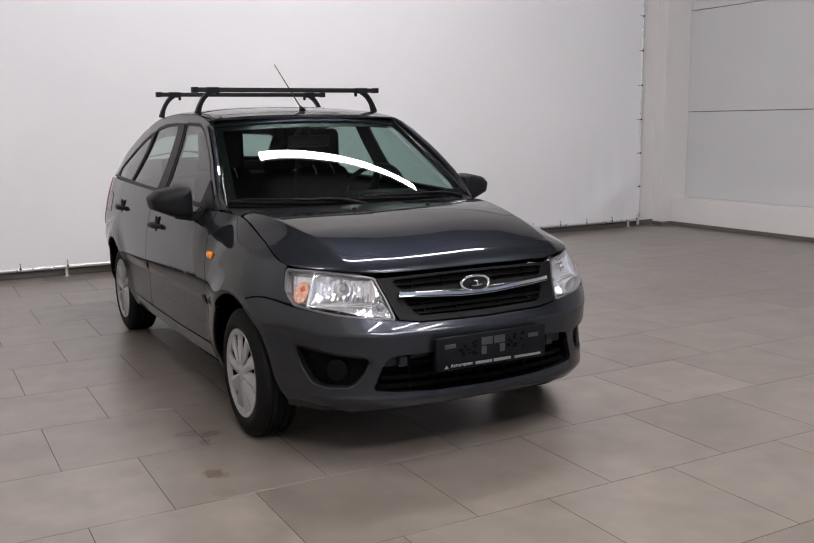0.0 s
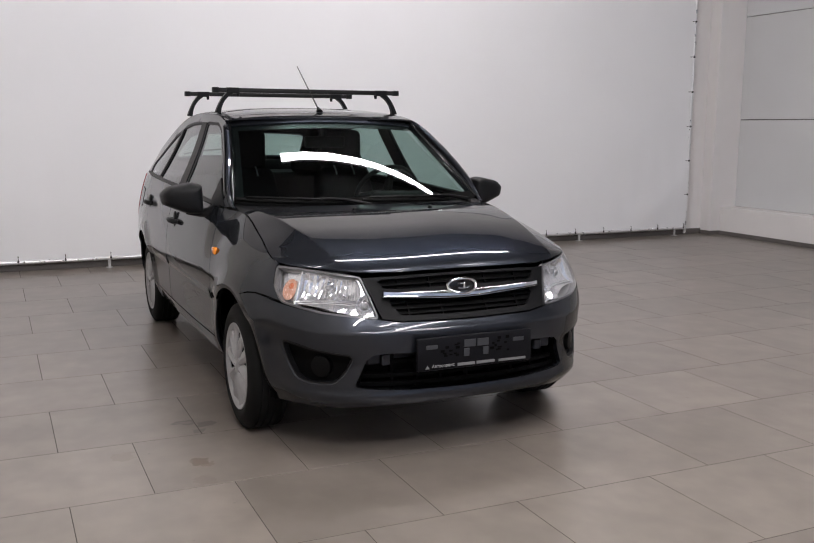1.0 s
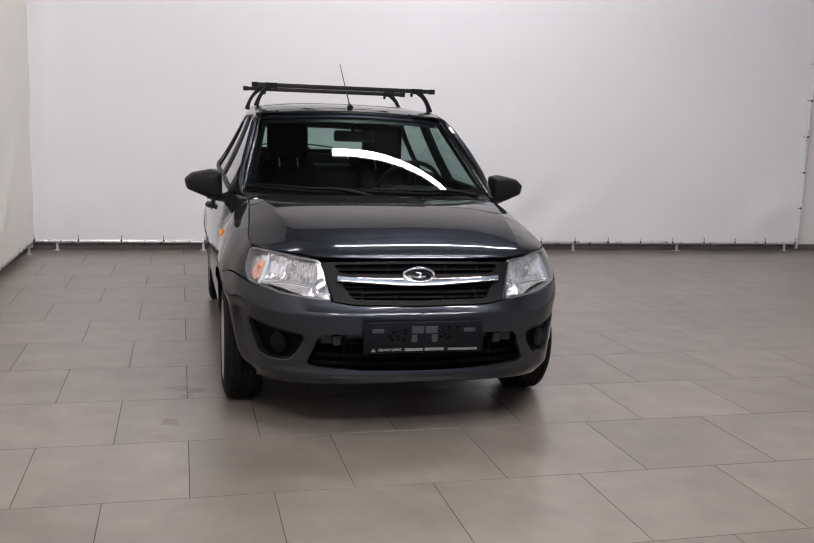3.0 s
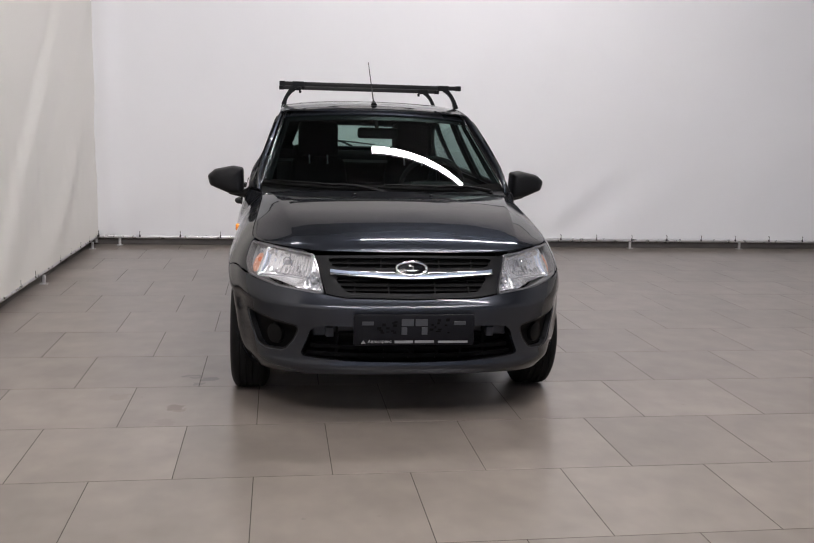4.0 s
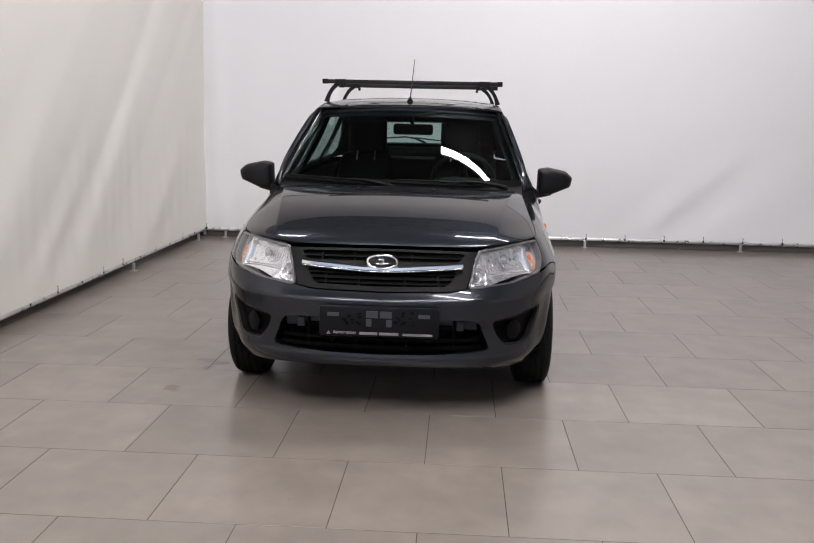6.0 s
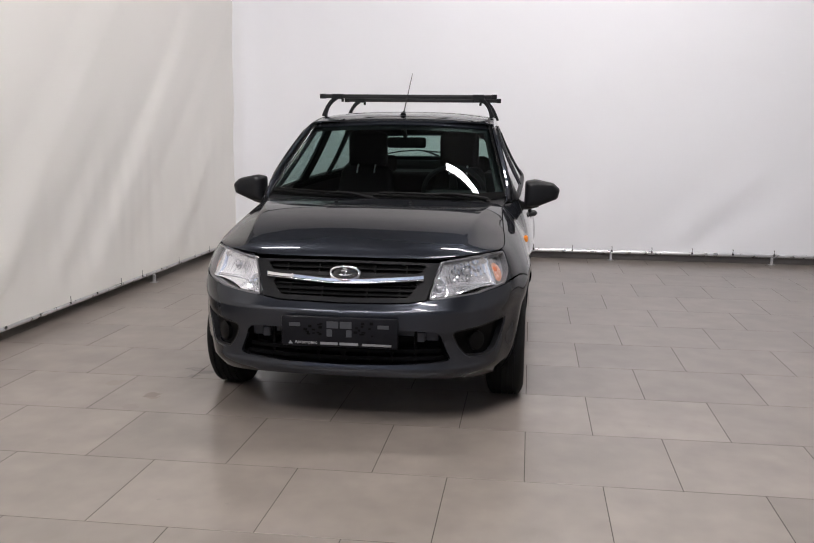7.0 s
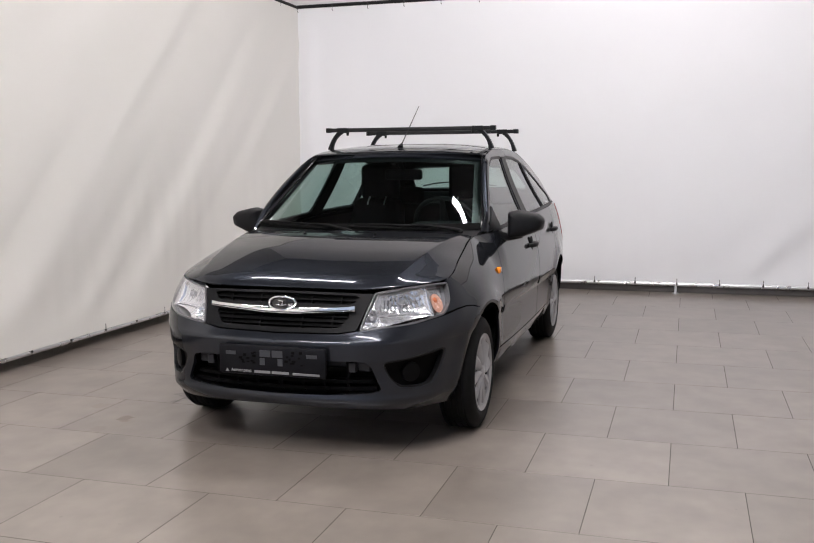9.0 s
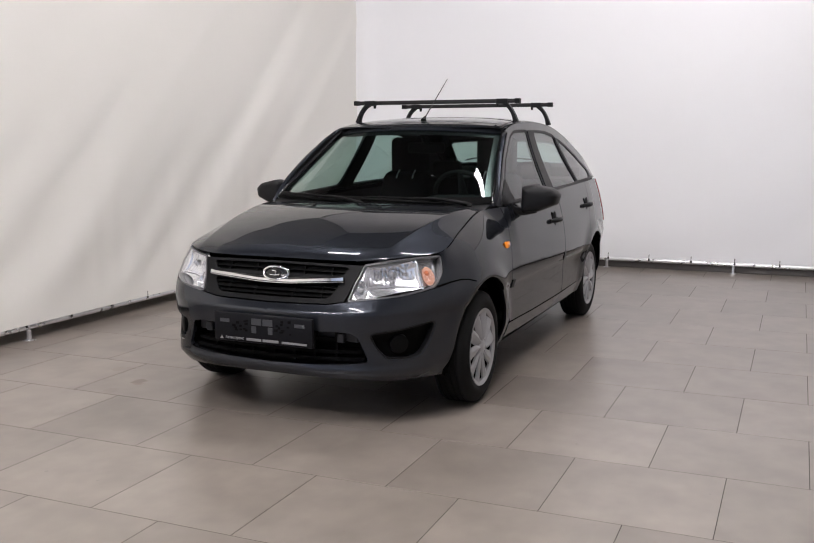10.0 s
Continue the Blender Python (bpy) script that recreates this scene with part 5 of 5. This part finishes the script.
# ---- roof bars ----
def roof_bar(y):
    ob = thing("roof_bar", (CX, y, 1.552), "black steel roof bar clamped across the car roof", "roof rack", "roof bars")
    part("bar", box(bmesh.new(), (-0.572, -0.015, -0.013), (0.572, 0.015, 0.013), 0.003, 2), BLACK_PIPE, ob, smooth=30)
    for sx in (-1, 1):
        part("end_cap", box(bmesh.new(), (sx * 0.545, -0.0175, -0.0155), (sx * 0.580, 0.0175, 0.0155), 0.003, 2), PLASTIC, ob)
        bm = bmesh.new()
        e = float(Z_EDGE(y)) - 1.552
        rows = []
        for i in range(10):
            t = i / 9
            th = radians(22 + 54 * t)
            x = 0.418 + 0.138 * math.sin(th)
            z = -0.008 + (e + 0.016) * (math.cos(radians(22)) - math.cos(th)) / (math.cos(radians(22)) - math.cos(radians(76)))
            wid = 0.0085 + 0.006 * (1 - t) ** 2 + 0.008 * t ** 4
            nx, nz = math.sin(th), math.cos(th)
            rows.append([bm.verts.new((sx * (x + wid * q * nx), dy, z + wid * q * nz)) for q, dy in ((-1, -0.020), (1, -0.020), (1, 0.020), (-1, 0.020))])
        for a, b in zip(rows, rows[1:]):
            for k in range(4):
                bm.faces.new((a[k], a[(k + 1) % 4], b[(k + 1) % 4], b[k]))
        bm.faces.new(rows[0])
        bm.faces.new(rows[-1])
        bmesh.ops.recalc_face_normals(bm, faces=bm.faces)
        bmesh.ops.bevel(bm, geom=bm.edges[:], offset=0.003, segments=1, affect="EDGES")
        foot = part("foot", bm, PLASTIC, ob, smooth=40)
        part("clamp", box(bmesh.new(), (sx * 0.425, -0.022, -0.018), (sx * 0.500, 0.022, 0.015), 0.004, 2), PLASTIC, foot)
        part("knob", tube(bmesh.new(), [(sx * 0.430, 0, -0.018), (sx * 0.430, 0, -0.036)], [0.010, 0.008], 10), PLASTIC, foot)


for y in (4.995, 5.806):
    roof_bar(y)


# ---- cabin ----
def soft_box(lo, hi, bevel, seg=3):
    return box(bmesh.new(), local(*lo), local(*hi), bevel, seg)


part("cabin_floor", soft_box((-0.70, 4.1, 0.24), (0.70, 6.6, 0.30), 0.01, 1), TRIM, car)
dash = soft_box((-0.67, 4.10, 0.60), (0.67, 4.50, 0.935), 0.05, 4)
dashboard = part("dashboard", dash, TRIM, car, "dark plastic dashboard", smooth=40)
part("instrument_hood", soft_box((0.20, 4.32, 0.92), (0.56, 4.52, 0.985), 0.03, 3), TRIM, dashboard, smooth=40)
part("dash_shelf", soft_box((-0.62, 4.04, 0.90), (0.62, 4.30, 0.945), 0.02, 2), TRIM, dashboard, smooth=40)
bm = bmesh.new()
wheel_c, wheel_r = local(0.345, 4.62, 0.955), 0.188
tilt = Matrix.Rotation(radians(-62), 3, "X")
tube(bm, [wheel_c + tilt @ Vector((wheel_r * math.cos(a), wheel_r * math.sin(a), 0)) for a in np.linspace(0, 2 * math.pi, 41)], 0.014, 10, False)
steering = part("steering_wheel", bm, TRIM, car, "black steering wheel", smooth=60)
bm = bmesh.new()
for a in (0, math.pi, -math.pi / 2):
    tube(bm, [wheel_c + tilt @ Vector((0.03 * math.cos(a), 0.03 * math.sin(a), 0)), wheel_c + tilt @ Vector((wheel_r * math.cos(a), wheel_r * math.sin(a), 0))], [0.03, 0.014], 8)
tube(bm, [wheel_c, wheel_c + tilt @ Vector((0, 0, -0.25))], [0.05, 0.03], 10)
part("wheel_spokes", bm, TRIM, steering, smooth=60)


POST = shader("satin_chrome", (0.85, 0.85, 0.86), 0.38, 0.9)


def seat(x, y):
    back = soft_box((x - 0.24, y + 0.36, 0.52), (x + 0.24, y + 0.50, 1.11), 0.06, 4)
    for v in back.verts:  # narrower towards the shoulders
        v.co.x = x + (v.co.x - x) * (1 - 0.30 * max(0.0, (v.co.z - 0.80) / 0.31))
    bmesh.ops.rotate(back, verts=back.verts, cent=local(x, y + 0.43, 0.52), matrix=Matrix.Rotation(radians(-17), 3, "X"))
    ob = part("front_seat", back, CLOTH, car, "dark cloth front seat", smooth=50)
    part("seat_cushion", soft_box((x - 0.25, y - 0.12, 0.36), (x + 0.25, y + 0.42, 0.54), 0.06, 4), CLOTH, ob, smooth=50)
    head = soft_box((x - 0.132, y + 0.56, 1.076), (x + 0.132, y + 0.69, 1.325), 0.04, 4)
    part("head_restraint", head, CLOTH, ob, smooth=50)
    for s in (-0.06, 0.06):
        part("restraint_post", tube(bmesh.new(), [local(x + s, y + 0.512, 1.045), local(x + s, y + 0.550, 1.082), local(x + s, y + 0.600, 1.12)], 0.006, 8), POST, ob, "chrome headrest post")


seat(0.318, 4.72)
seat(-0.32, 4.72)
bench = soft_box((-0.60, 5.95, 0.50), (0.60, 6.10, 1.02), 0.05, 3)
bmesh.ops.rotate(bench, verts=bench.verts, cent=local(0, 6.02, 0.5), matrix=Matrix.Rotation(radians(-15), 3, "X"))
rear_seat = part("rear_seat", bench, CLOTH, car, "dark cloth rear bench", smooth=50)
part("seat_cushion", soft_box((-0.60, 5.5, 0.36), (0.60, 6.0, 0.55), 0.06, 3), CLOTH, rear_seat, smooth=50)
for x in (-0.36, 0.36):
    part("head_restraint", soft_box((x - 0.12, 6.13, 1.01), (x + 0.12, 6.22, 1.14), 0.04, 3), CLOTH, rear_seat, smooth=50)
part("tailgate_trim", soft_box((-0.58, 6.70, 1.00), (0.58, 6.735, 1.085), 0.012, 2), TRIM, car, smooth=40)
part("parcel_shelf", soft_box((-0.60, 6.20, 0.985), (0.60, 6.82, 1.01), 0.008, 1), TRIM, car)
both_sides(cut_panel, "door_trim", belt, [(uy(4.16), 0.32), (uy(5.75), 0.32), (uy(5.95), 0.66), (uy(6.5), 0.68), (uy(6.6), 0.98), (uy(5.2), 0.97), (uy(4.2), 0.94)], TRIM, car, (), 0.08, "", thick=0, lift=-0.05)
both_sides(cut_panel, "pillar_trim", green, frame_line, TRIM, car, [WIN_F, WIN_R, WIN_Q], 0.06, "", thick=0, lift=-0.022)
both_sides(patch, "pillar_lining", pillar, (0.0, 1.0), (0.0, 1.0), 4, 12, TRIM, car, thick=0, lift=-0.02)
patch("headliner", roof, (0, 0.99), (4.74, 6.05), 12, 16, shader("grey_headliner", (0.09, 0.09, 0.088), 0.9), car, "grey cloth headliner", "both", 0, -0.035)
both_sides(patch, "sun_visor", lambda a, v: np.stack([0.06 + 0.40 * np.asarray(a), 4.74 + 0.14 * np.asarray(v) + 0 * np.asarray(a), 1.352 + 0.028 * np.asarray(v) + 0 * np.asarray(a)], -1), (0, 1), (0, 1), 6, 3, TRIM, car, thick=0.015)
bm = soft_box((-0.10, 4.775, 1.225), (0.15, 4.80, 1.293), 0.018, 3)
tube(bm, [local(0.02, 4.79, 1.29), local(0.0, 4.745, 1.372)], [0.012, 0.022], 8)
part("rear_view_mirror", bm, TRIM, car, "black rear-view mirror", smooth=40)


# ---- floor tiles ----
floor = tagged(part("floor", box(bmesh.new(), (X_LEFT - 0.2, Y_FRONT - 0.2, -0.2), (X_RIGHT + 0.2, Y_BACK + 0.2, -0.0009)), GROUT), "grey-beige porcelain floor tiles laid in half bond", kind="structure")
S, J = 0.6, 0.0034


def tile_mesh():
    bm = box(bmesh.new(), (J / 2, J / 2, -0.008), (S - J / 2, S - J / 2, 0.0))
    top = [e for e in bm.edges if all(abs(v.co.z) < 1e-6 for v in e.verts)]
    bmesh.ops.bevel(bm, geom=top, offset=0.0004, segments=1, affect="EDGES")
    me = bpy.data.meshes.new("tile")
    bm.to_mesh(me)
    bm.free()
    me.materials.append(TILE)
    return me


TILE_MESH = tile_mesh()
far = bmesh.new()  # tiles by the walls, cut to fit
n_tiles = 0
for k in range(-15, 12):
    y = 2.4 + S * k
    shift = 0.0 if k % 2 == 0 else 0.3
    for m in range(-3, 15):
        x = S * m + shift
        if y > Y_BACK or y + S < Y_FRONT or x > X_RIGHT or x + S < X_LEFT:
            continue
        if -1.0 < x < 7.2 and 0.0 < y < 8.7 and n_tiles < 300:
            t = new("tile", TILE_MESH)
            t.parent, t.location = floor, (x, y, 0)
            n_tiles += 1
        else:
            box(far, (max(x + J / 2, X_LEFT - 0.1), max(y + J / 2, Y_FRONT - 0.1), -0.008), (min(x + S - J / 2, X_RIGHT + 0.1), min(y + S - J / 2, Y_BACK + 0.1), 0.0))
tagged(part("outer_tiles", far, TILE, floor), kind="stuff")
